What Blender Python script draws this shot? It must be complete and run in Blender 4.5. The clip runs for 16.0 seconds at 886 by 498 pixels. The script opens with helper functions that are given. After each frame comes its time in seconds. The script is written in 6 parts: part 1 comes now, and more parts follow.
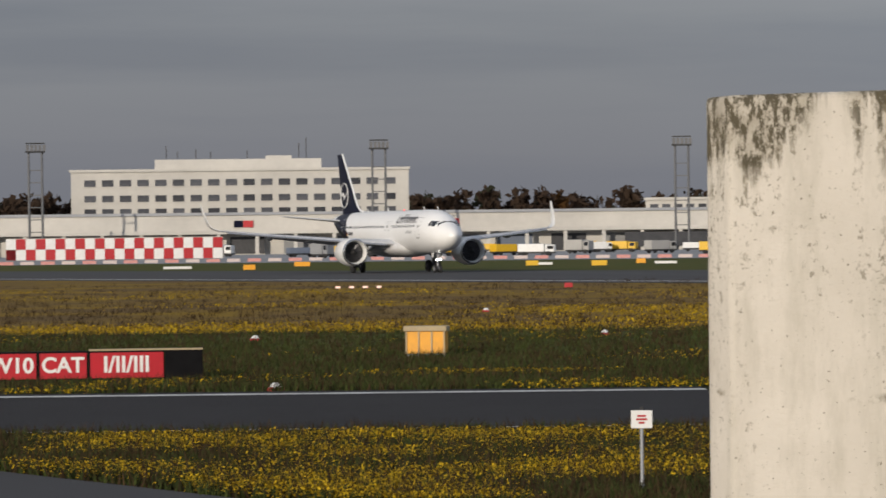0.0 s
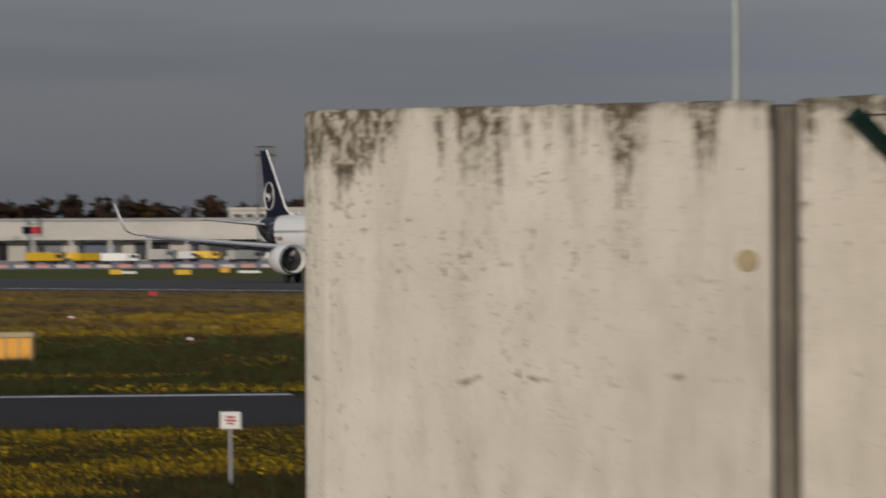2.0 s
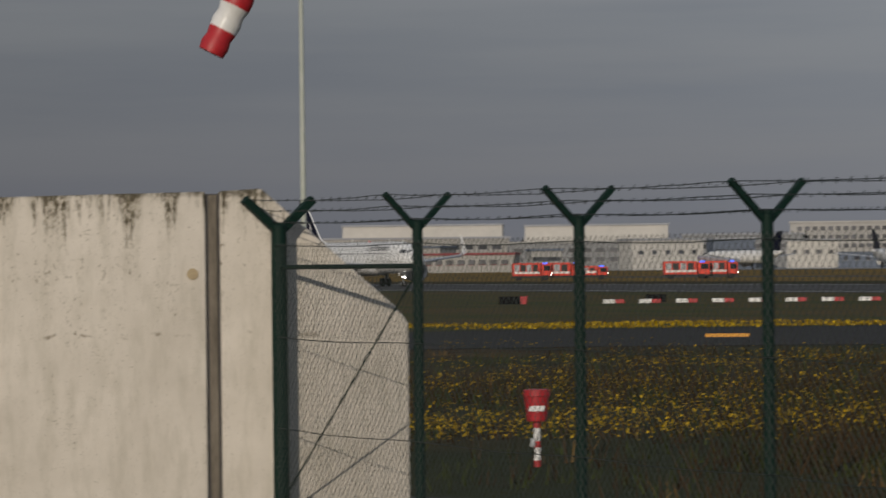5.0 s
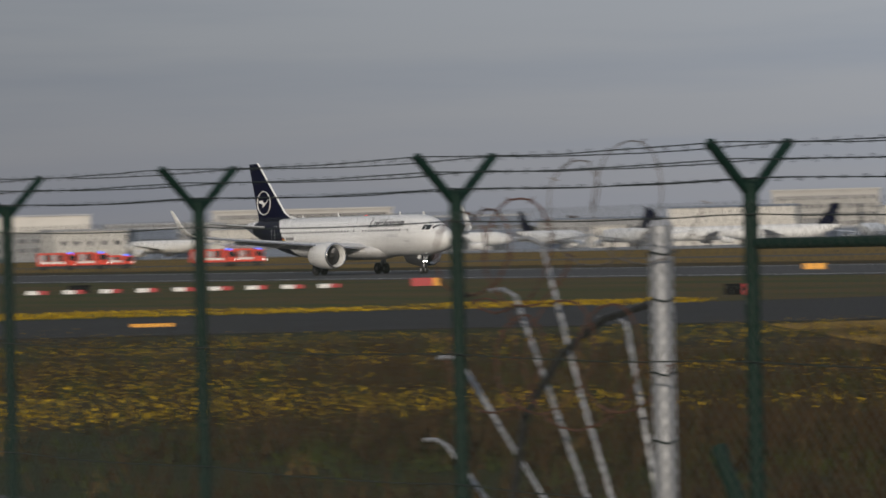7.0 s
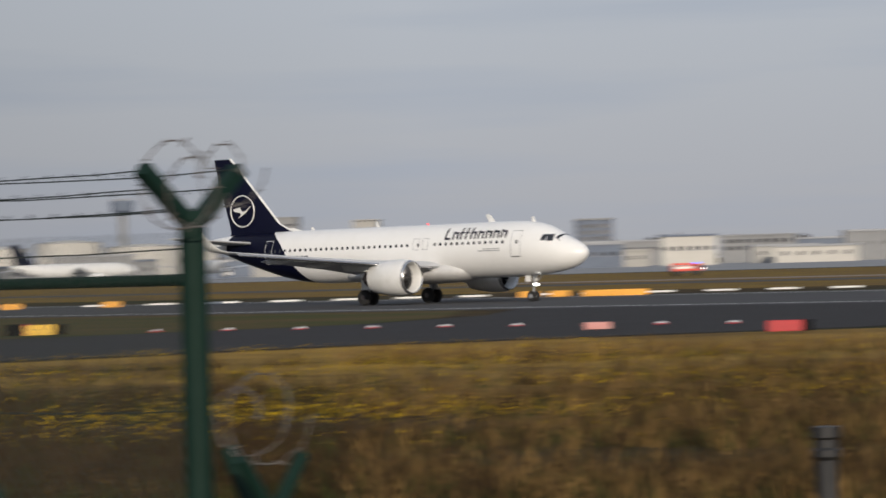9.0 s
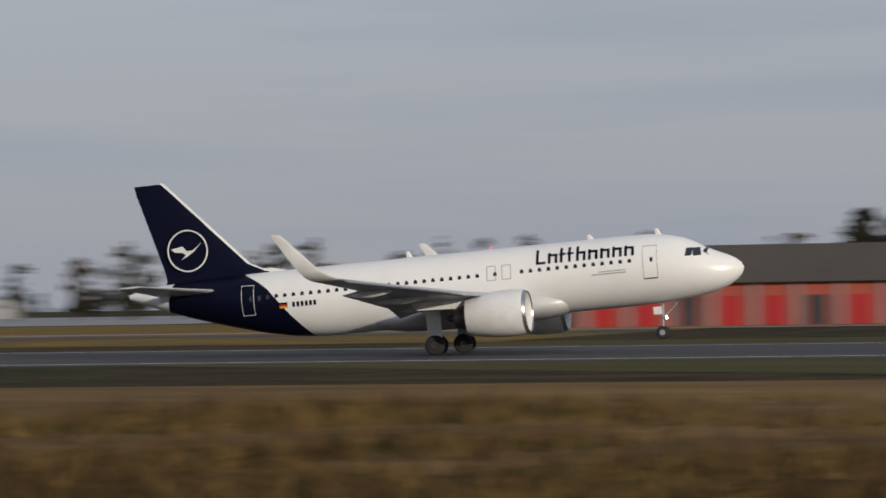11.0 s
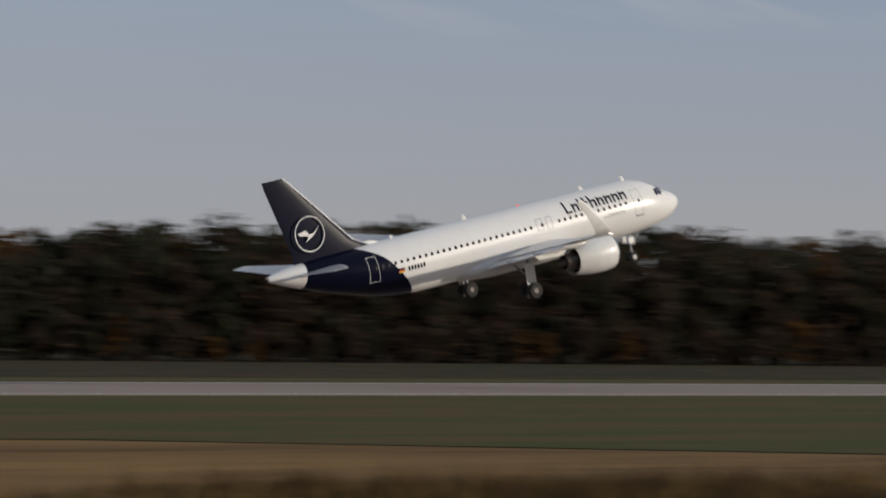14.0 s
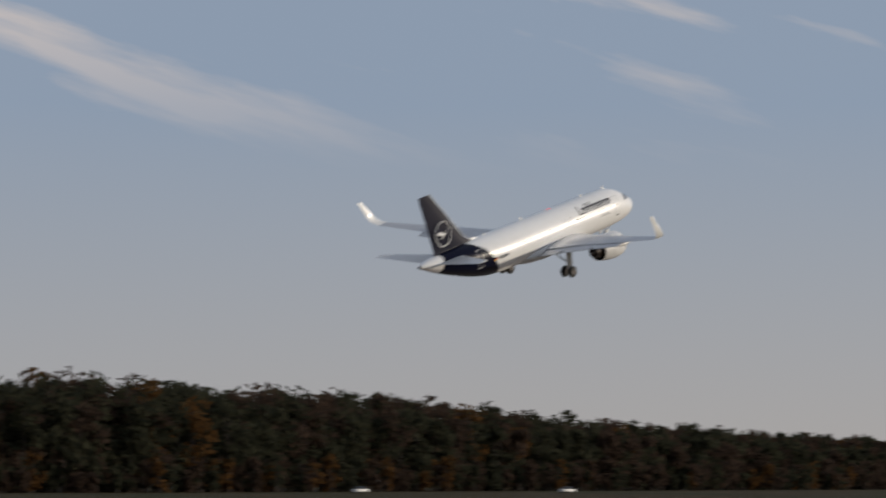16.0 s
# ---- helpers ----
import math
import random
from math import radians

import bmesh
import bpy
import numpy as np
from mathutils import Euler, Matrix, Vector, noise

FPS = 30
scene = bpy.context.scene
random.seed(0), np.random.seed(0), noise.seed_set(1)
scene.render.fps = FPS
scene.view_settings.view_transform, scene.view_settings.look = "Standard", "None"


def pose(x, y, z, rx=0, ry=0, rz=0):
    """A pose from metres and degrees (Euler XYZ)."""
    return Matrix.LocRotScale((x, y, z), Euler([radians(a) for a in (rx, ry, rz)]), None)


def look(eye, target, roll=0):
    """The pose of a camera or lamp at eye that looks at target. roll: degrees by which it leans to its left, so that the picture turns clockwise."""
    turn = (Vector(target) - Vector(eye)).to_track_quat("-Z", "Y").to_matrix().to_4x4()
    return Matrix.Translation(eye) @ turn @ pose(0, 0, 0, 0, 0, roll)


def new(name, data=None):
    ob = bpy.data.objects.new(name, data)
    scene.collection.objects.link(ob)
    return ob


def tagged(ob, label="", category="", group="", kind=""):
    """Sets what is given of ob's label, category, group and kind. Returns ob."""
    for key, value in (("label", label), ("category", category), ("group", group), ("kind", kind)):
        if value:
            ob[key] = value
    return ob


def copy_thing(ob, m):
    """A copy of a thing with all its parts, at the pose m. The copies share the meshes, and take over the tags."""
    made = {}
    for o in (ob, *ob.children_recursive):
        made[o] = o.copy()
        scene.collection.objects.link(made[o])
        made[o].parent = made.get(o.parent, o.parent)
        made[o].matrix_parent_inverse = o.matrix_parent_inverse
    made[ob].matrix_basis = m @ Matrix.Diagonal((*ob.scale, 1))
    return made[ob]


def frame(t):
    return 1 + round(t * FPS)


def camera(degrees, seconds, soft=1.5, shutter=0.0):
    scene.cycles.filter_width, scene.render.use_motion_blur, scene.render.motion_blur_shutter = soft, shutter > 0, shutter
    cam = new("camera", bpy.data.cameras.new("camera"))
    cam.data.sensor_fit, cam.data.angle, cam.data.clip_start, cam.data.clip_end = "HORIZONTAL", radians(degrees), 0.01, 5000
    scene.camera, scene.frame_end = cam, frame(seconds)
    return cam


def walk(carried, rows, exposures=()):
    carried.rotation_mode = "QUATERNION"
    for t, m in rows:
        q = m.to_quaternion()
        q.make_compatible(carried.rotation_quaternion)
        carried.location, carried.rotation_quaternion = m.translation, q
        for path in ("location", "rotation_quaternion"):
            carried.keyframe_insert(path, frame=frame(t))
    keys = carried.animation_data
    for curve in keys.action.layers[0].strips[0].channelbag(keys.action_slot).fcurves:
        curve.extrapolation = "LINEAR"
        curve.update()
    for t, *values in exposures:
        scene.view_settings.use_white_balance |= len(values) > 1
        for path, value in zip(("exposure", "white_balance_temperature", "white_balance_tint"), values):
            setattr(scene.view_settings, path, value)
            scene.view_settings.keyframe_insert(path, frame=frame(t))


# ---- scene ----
cam = camera(14.19, 16.0, soft=1.6, shutter=0.65)
# seconds, x, y, z, pitch, roll, yaw
PATH = [
    (0, -13.63, 5.23, 3.04, -0.140, 0.670, 75.581),
    (0.5, -13.63, 5.23, 3.04, -0.073, 0.750, 74.790),
    (1, -13.63, 5.23, 3.045, 0.015, 0.631, 73.177),
    (1.5, -13.63, 5.23, 3.03, 0.020, 0.600, 71.274),
    (2, -12.36, 4.74, 3.00, -0.034, 0.300, 68.878),
    (2.5, -7.07, 2.71, 3.00, -0.404, 0.255, 66.979),
    (3, -6.18, 2.37, 3.00, -0.056, 0.253, 65.350),
    (3.5, -4.01, 1.54, 3.00, -0.116, 0.447, 64.275),
    (6, 0.68, -0.26, 3.00, 0.390, 0.879, 58.830),
    (6.5, 0.0, 0.0, 3.00, 0.095, 1.148, 55.714),
    (7, 0.0, 0.0, 3.00, -0.097, 1.400, 53.150),
    (7.5, 0.0, 0.0, 3.00, -0.219, 1.300, 49.900),
    (8, 0.0, 0.0, 3.00, 0.010, 1.200, 46.893),
    (8.5, 0.0, 0.0, 3.00, 0.227, 1.400, 42.770),
    (9, 0.0, 0.0, 3.00, 0.233, 1.612, 38.660),
    (9.5, 0.0, 0.0, 3.00, 0.552, 1.900, 33.400),
    (12, 0.0, 0.0, 3.00, 0.928, 0.000, -3.300),
    (12.5, 0.0, 0.0, 3.00, 1.155, -0.100, -12.500),
    (13, 0.0, 0.0, 3.00, 1.018, -0.500, -20.800),
    (13.3, 0.0, 0.0, 3.00, 1.064, -0.600, -25.050),
    (13.5, 0.0, 0.0, 3.00, 1.764, -0.500, -28.500),
    (14, 0.0, 0.0, 3.00, 1.573, -0.600, -36.000),
    (14.5, 0.0, 0.0, 3.00, 2.300, -0.400, -42.700),
    (15, 0.0, 0.0, 3.00, 3.107, -0.200, -47.100),
    (15.5, 0.0, 0.0, 3.00, 3.606, -0.100, -51.500),
    (16, 0.0, 0.0, 3.00, 3.714, -0.100, -54.200),
]
EXPOSURE = [(0, 0.0), (1, -0.22), (1.5, -0.36), (2.5, -0.68), (3.5, -0.97), (6, -0.35), (7, -0.25), (9, 0.0), (9.5, 0.0),
            (12, -0.35), (13, -0.35), (14, -0.25), (16, -0.2)]
walk(cam, [(t, pose(x, y, z, 90 + p, r, w)) for t, x, y, z, p, r, w in PATH], EXPOSURE)

# ---- light: a low autumn sun behind the camera, a sky of thin cloud ----
SUN_AZ, SUN_EL = 227.0, 13.5      # degrees anticlockwise from +y to where the sun stands, and above the horizon
sun_dir = Vector((-math.sin(radians(SUN_AZ)) * math.cos(radians(SUN_EL)), math.cos(radians(SUN_AZ)) * math.cos(radians(SUN_EL)), math.sin(radians(SUN_EL))))
sun = new("sun", bpy.data.lights.new("sun", "SUN"))
sun.data.energy, sun.data.angle, sun.data.color = 3.3, radians(0.6), (1.0, 0.88, 0.73)
sun.matrix_world = look((0, 0, 60), Vector((0, 0, 60)) - sun_dir)


class Nodes:
    """Short hand for building a node tree."""

    def __init__(self, tree):
        self.t = tree
        self.t.nodes.clear()

    def n(self, kind, **values):
        node = self.t.nodes.new(kind)
        for key, value in values.items():
            setattr(node, key, value)
        return node

    def put(self, socket, value):
        if isinstance(value, bpy.types.NodeSocket):
            self.t.links.new(value, socket)
        elif value is not None:
            socket.default_value = value

    def math(self, op, a, b=None, c=None, clamp=False):
        node = self.n("ShaderNodeMath", operation=op, use_clamp=clamp)
        for socket, value in zip(node.inputs, (a, b, c)):
            self.put(socket, value)
        return node.outputs[0]

    def mix(self, fac, a, b, blend="MIX"):
        node = self.n("ShaderNodeMix", data_type="RGBA", blend_type=blend)
        self.put(node.inputs[0], fac)
        self.put(node.inputs[6], a if isinstance(a, bpy.types.NodeSocket) else (*a, 1))
        self.put(node.inputs[7], b if isinstance(b, bpy.types.NodeSocket) else (*b, 1))
        return node.outputs[2]

    def noise(self, scale, vec=None, detail=4.0, rough=0.55, stretch=None):
        node = self.n("ShaderNodeTexNoise")
        node.inputs["Scale"].default_value, node.inputs["Detail"].default_value, node.inputs["Roughness"].default_value = scale, detail, rough
        if vec is not None:
            if stretch:
                m = self.n("ShaderNodeVectorMath", operation="MULTIPLY")
                self.put(m.inputs[0], vec)
                m.inputs[1].default_value = stretch
                vec = m.outputs[0]
            self.put(node.inputs["Vector"], vec)
        return node.outputs[0]

    def ramp(self, fac, lo, hi):
        node = self.n("ShaderNodeMapRange", clamp=True)
        for socket, value in zip(node.inputs, (fac, lo, hi, 0.0, 1.0)):
            self.put(socket, value)
        return node.outputs[0]


world = bpy.data.worlds.new("sky")
scene.world = world
world.use_nodes = True
w = Nodes(world.node_tree)
sky = w.n("ShaderNodeTexSky", sky_type="NISHITA", sun_disc=False)
sky.sun_elevation, sky.sun_rotation = radians(SUN_EL), radians(-SUN_AZ)
sky.air_density, sky.dust_density, sky.ozone_density = 1.0, 1.5, 1.5
way = w.n("ShaderNodeTexCoord").outputs["Generated"]
part_xyz = w.n("ShaderNodeSeparateXYZ")
w.put(part_xyz.inputs[0], way)
wx, wy, wz = part_xyz.outputs
# a grey deck of cloud over the -x half of the sky, clearing towards +x, with thin streaks
streak = w.noise(4.0, way, 6, 0.5, (1.0, 1.0, 12.0))
slope = w.math("ADD", wz, w.math("ADD", w.math("MULTIPLY", wx, 0.20), w.math("MULTIPLY", wy, -0.24)))
tilted = w.n("ShaderNodeCombineXYZ")
for socket, value in zip(tilted.inputs, (wx, wy, slope)):
    w.put(socket, value)
fine = w.noise(7.0, tilted.outputs[0], 8, 0.55, (1.0, 1.0, 7.0))
grey = w.mix(w.ramp(wz, 0.0, 0.11), (2.35, 2.45, 2.95), (3.7, 3.8, 4.15))
grey = w.mix(w.math("MULTIPLY", w.ramp(streak, 0.42, 0.66), 0.8), grey, (2.25, 2.4, 2.95))
light_grey = w.mix(w.ramp(wz, 0.0, 0.12), (5.55, 5.7, 6.3), (6.6, 7.1, 8.15))
light_grey = w.mix(w.math("MULTIPLY", w.ramp(streak, 0.45, 0.7), 0.85), light_grey, (4.9, 5.5, 6.8))
veil = w.mix(w.ramp(wx, -0.63, -0.955), light_grey, grey)
open_sky = w.mix(w.ramp(wz, 0.0, 0.105), (6.6, 6.25, 6.05), (4.2, 5.2, 6.85))
wisp = w.math("MULTIPLY", w.ramp(fine, 0.53, 0.66), w.ramp(wz, 0.085, 0.13))
open_sky = w.mix(w.math("MULTIPLY", wisp, 0.85), open_sky, (9.5, 8.4, 8.0))
far_sky = w.mix(w.ramp(wx, -0.1, 0.75), light_grey, open_sky)
clouded = w.mix(w.ramp(wx, -0.35, 0.0), veil, far_sky)
both = w.mix(0.88, sky.outputs[0], clouded)
bg = w.n("ShaderNodeBackground")
w.put(bg.inputs[0], both)
bg.inputs[1].default_value = 0.075
w.put(w.n("ShaderNodeOutputWorld").inputs[0], bg.outputs[0])


# ---- materials ----
def material(name, color, rough=0.6, metal=0.0, color2=None, scale=1.0, amount=1.0, bump=0.0, bump_scale=20.0, island=0.0,
             per_object=0.0, emit=0.0, spec=0.5, lo=0.35, hi=0.65, stretch=None, coat=0.0):
    m = bpy.data.materials.new(name)
    m.use_nodes = True
    k = Nodes(m.node_tree)
    b = k.n("ShaderNodeBsdfPrincipled")
    k.put(k.n("ShaderNodeOutputMaterial").inputs[0], b.outputs[0])
    obj = k.n("ShaderNodeTexCoord").outputs["Object"]
    col = k.mix(0.0, color, color)
    if color2:
        two = k.math("ADD", k.math("MULTIPLY", k.noise(scale, obj, 5, 0.6, stretch), 0.7), k.math("MULTIPLY", k.noise(scale * 7.3, obj, 3, 0.6, stretch), 0.3))
        col = k.mix(k.math("MULTIPLY", k.ramp(two, lo, hi), amount), color, color2)
    if island or per_object:
        rnd = k.n("ShaderNodeNewGeometry").outputs["Random Per Island"] if island else k.n("ShaderNodeObjectInfo").outputs["Random"]
        v = k.math("MULTIPLY_ADD", rnd, 2 * (island or per_object), 1 - (island or per_object))
        h = k.n("ShaderNodeHueSaturation")
        k.put(h.inputs["Value"], v)
        k.put(h.inputs["Color"], col)
        col = h.outputs[0]
    k.put(b.inputs["Base Color"], col)
    b.inputs["Roughness"].default_value, b.inputs["Metallic"].default_value = rough, metal
    b.inputs["Specular IOR Level"].default_value, b.inputs["Coat Weight"].default_value = spec, coat
    b.inputs["Coat Roughness"].default_value = 0.12
    if emit:
        k.put(b.inputs["Emission Color"], (*color, 1))
        b.inputs["Emission Strength"].default_value = emit
    if bump:
        bp = k.n("ShaderNodeBump")
        bp.inputs["Strength"].default_value, bp.inputs["Distance"].default_value = bump, 0.02
        k.put(bp.inputs["Height"], k.noise(bump_scale, obj, 6, 0.65))
        k.put(b.inputs["Normal"], bp.outputs[0])
    return m


def leaf_material(name, color):
    """Thin foliage: part of the light passes through each leaf."""
    m = bpy.data.materials.new(name)
    m.use_nodes = True
    k = Nodes(m.node_tree)
    geo = k.n("ShaderNodeNewGeometry")
    drift_ = k.noise(0.11, geo.outputs["Position"], 3, 0.6)
    h = k.n("ShaderNodeHueSaturation")
    k.put(h.inputs["Value"], k.math("ADD", k.math("MULTIPLY_ADD", geo.outputs["Random Per Island"], 0.3, 0.55), k.math("MULTIPLY", drift_, 0.6)))
    k.put(h.inputs["Color"], (*color, 1))
    d, t_ = k.n("ShaderNodeBsdfDiffuse"), k.n("ShaderNodeBsdfTranslucent")
    k.put(d.inputs["Color"], h.outputs[0])
    k.put(t_.inputs["Color"], h.outputs[0])
    x = k.n("ShaderNodeMixShader")
    x.inputs[0].default_value = 0.45
    k.t.links.new(d.outputs[0], x.inputs[1])
    k.t.links.new(t_.outputs[0], x.inputs[2])
    k.put(k.n("ShaderNodeOutputMaterial").inputs[0], x.outputs[0])
    return m


def ground_material():
    """Autumn meadow: drifts of brown, straw and green, with yellow flowering patches, the -x side more yellow."""
    m = bpy.data.materials.new("meadow")
    m.use_nodes = True
    k = Nodes(m.node_tree)
    b = k.n("ShaderNodeBsdfPrincipled")
    k.put(k.n("ShaderNodeOutputMaterial").inputs[0], b.outputs[0])
    obj = k.n("ShaderNodeTexCoord").outputs["Object"]
    xyz = k.n("ShaderNodeSeparateXYZ")
    k.put(xyz.inputs[0], obj)
    big, mid, small = k.noise(0.022, obj, 5, 0.6), k.noise(0.16, obj, 5, 0.65), k.noise(1.6, obj, 5, 0.7)
    col = k.mix(k.ramp(mid, 0.42, 0.58), (0.026, 0.018, 0.009), (0.072, 0.047, 0.019))
    col = k.mix(k.ramp(big, 0.46, 0.60), col, (0.022, 0.030, 0.009))
    col = k.mix(k.math("MULTIPLY", k.ramp(small, 0.42, 0.7), 0.6), col, (0.018, 0.014, 0.006))
    west = k.ramp(xyz.outputs[0], -20.0, -75.0)
    bloom = k.math("MULTIPLY", k.ramp(k.noise(0.07, obj, 6, 0.7), 0.47, 0.60), k.ramp(k.noise(2.2, obj, 6, 0.75), 0.42, 0.6))
    col = k.mix(k.math("MULTIPLY", k.math("MULTIPLY", bloom, west), 0.5), col, (0.11, 0.08, 0.008))
    k.put(b.inputs["Base Color"], col)
    b.inputs["Roughness"].default_value = 0.95
    b.inputs["Specular IOR Level"].default_value = 0.1
    bp = k.n("ShaderNodeBump")
    bp.inputs["Strength"].default_value, bp.inputs["Distance"].default_value = 0.8, 0.15
    k.put(bp.inputs["Height"], small)
    k.put(b.inputs["Normal"], bp.outputs[0])
    return m


def concrete_material():
    """Cast concrete, cream in the sun: pores, faint form marks, and black algae running down from the top edge."""
    m = bpy.data.materials.new("weathered_concrete")
    m.use_nodes = True
    k = Nodes(m.node_tree)
    b = k.n("ShaderNodeBsdfPrincipled")
    k.put(k.n("ShaderNodeOutputMaterial").inputs[0], b.outputs[0])
    obj = k.n("ShaderNodeTexCoord").outputs["Object"]
    xyz = k.n("ShaderNodeSeparateXYZ")
    k.put(xyz.inputs[0], obj)
    col = k.mix(k.ramp(k.noise(1.7, obj, 5, 0.6), 0.35, 0.68), (0.67, 0.62, 0.545), (0.56, 0.515, 0.445))
    col = k.mix(k.math("MULTIPLY", k.ramp(k.noise(7, obj, 6, 0.7, (1, 1, 0.25)), 0.47, 0.70), 0.6), col, (0.42, 0.39, 0.32))
    # pores and lichen specks
    col = k.mix(k.math("MULTIPLY", k.ramp(k.math("ADD", k.noise(40, obj, 4, 0.7, (1, 1, 1.6)), k.math("MULTIPLY", k.noise(2.6, obj, 5, 0.7), 0.8)), 1.06, 1.13), 0.55), col, (0.13, 0.115, 0.075))
    col = k.mix(k.math("MULTIPLY", k.ramp(k.noise(55, obj, 2, 0.5), 0.68, 0.73), 0.8), col, (0.16, 0.14, 0.10))
    # a level scuff line across the face
    level = k.math("MULTIPLY", k.ramp(k.math("ABSOLUTE", k.math("SUBTRACT", xyz.outputs[2], k.math("MULTIPLY_ADD", k.noise(2.0, obj, 3), 0.22, 2.36))), 0.022, 0.004), k.ramp(k.noise(5, obj, 5, 0.7), 0.55, 0.64))
    col = k.mix(k.math("MULTIPLY", level, 0.8), col, (0.17, 0.14, 0.09))
    # algae: narrow runs that hang from the upper edge and break into specks, a dense patch at the free corner
    down = k.math("SUBTRACT", 3.58, xyz.outputs[2])
    run = k.noise(6.5, obj, 4, 0.7, (1.0, 1.0, 0.05))
    wide = k.noise(1.6, obj, 3, 0.6, (1.0, 1.0, 0.1))
    corner = k.math("MULTIPLY", k.math("MULTIPLY", k.ramp(xyz.outputs[0], -1.98, -2.30), k.ramp(down, 0.30, 0.03)), 0.30)
    power = k.math("ADD", k.math("ADD", k.math("MULTIPLY", run, 0.75), k.math("MULTIPLY", wide, 0.25)), corner)
    grit = k.noise(26.0, obj, 6, 0.75, (1.0, 1.0, 0.45))
    near = k.ramp(k.math("SUBTRACT", power, k.math("MULTIPLY", down, 0.42)), 0.415, 0.50)
    mask = k.math("MULTIPLY", near, k.ramp(grit, 0.465, 0.535))
    col = k.mix(k.math("MULTIPLY", near, 0.35), col, (0.26, 0.225, 0.155))
    col = k.mix(k.math("MULTIPLY", mask, 0.92), col, (0.060, 0.050, 0.028))
    low = k.math("ADD", k.math("MULTIPLY", power, 0.55), k.math("MULTIPLY", k.noise(34.0, obj, 5, 0.75, (1.0, 1.0, 0.6)), 0.75))
    speck = k.ramp(k.math("SUBTRACT", low, k.math("MULTIPLY", down, 0.045)), 0.690, 0.735)
    col = k.mix(k.math("MULTIPLY", k.math("MULTIPLY", speck, k.ramp(k.noise(2.4, obj, 4, 0.6), 0.40, 0.58)), 0.8), col, (0.115, 0.095, 0.055))
    edge = k.math("MULTIPLY", k.ramp(down, 0.05, 0.01), k.ramp(k.noise(12, obj, 5, 0.7), 0.35, 0.6))
    col = k.mix(k.math("MULTIPLY", edge, 0.85), col, (0.06, 0.052, 0.035))
    k.put(b.inputs["Base Color"], col)
    b.inputs["Roughness"].default_value = 0.9
    b.inputs["Specular IOR Level"].default_value = 0.25
    bp = k.n("ShaderNodeBump")
    bp.inputs["Strength"].default_value, bp.inputs["Distance"].default_value = 0.5, 0.01
    k.put(bp.inputs["Height"], k.math("ADD", k.noise(60, obj, 5, 0.7), k.noise(4, obj, 4)))
    k.put(b.inputs["Normal"], bp.outputs[0])
    return m


def livery_material():
    """White airliner paint with a midnight blue rear; the border leans forward towards the belly, the tail cone is white again."""
    m = bpy.data.materials.new("airliner_paint")
    m.use_nodes = True
    k = Nodes(m.node_tree)
    b = k.n("ShaderNodeBsdfPrincipled")
    k.put(k.n("ShaderNodeOutputMaterial").inputs[0], b.outputs[0])
    obj = k.n("ShaderNodeTexCoord").outputs["Object"]
    xyz = k.n("ShaderNodeSeparateXYZ")
    k.put(xyz.inputs[0], obj)
    x, y, z = xyz.outputs
    border = k.math("MULTIPLY_ADD", z, -0.80, -6.55)
    curve = k.math("MULTIPLY", k.math("POWER", k.math("MAXIMUM", k.math("SUBTRACT", z, 4.6), 0.0), 2.0), -0.55)
    front = k.math("LESS_THAN", x, k.math("ADD", border, curve))
    cone = k.math("GREATER_THAN", x, k.math("MULTIPLY_ADD", z, 0.25, -17.9))
    dirt = k.noise(0.9, obj, 5, 0.6)
    white = k.mix(k.math("MULTIPLY", k.ramp(dirt, 0.4, 0.75), 0.35), (0.80, 0.80, 0.79), (0.70, 0.70, 0.68))
    dark = k.math("MULTIPLY", front, cone)
    col = k.mix(dark, white, (0.004, 0.005, 0.017))
    k.put(b.inputs["Specular IOR Level"], k.math("MULTIPLY_ADD", dark, -0.42, 0.5))
    k.put(b.inputs["Base Color"], col)
    b.inputs["Roughness"].default_value, b.inputs["Coat Weight"].default_value, b.inputs["Coat Roughness"].default_value = 0.30, 0.0, 0.1
    return m


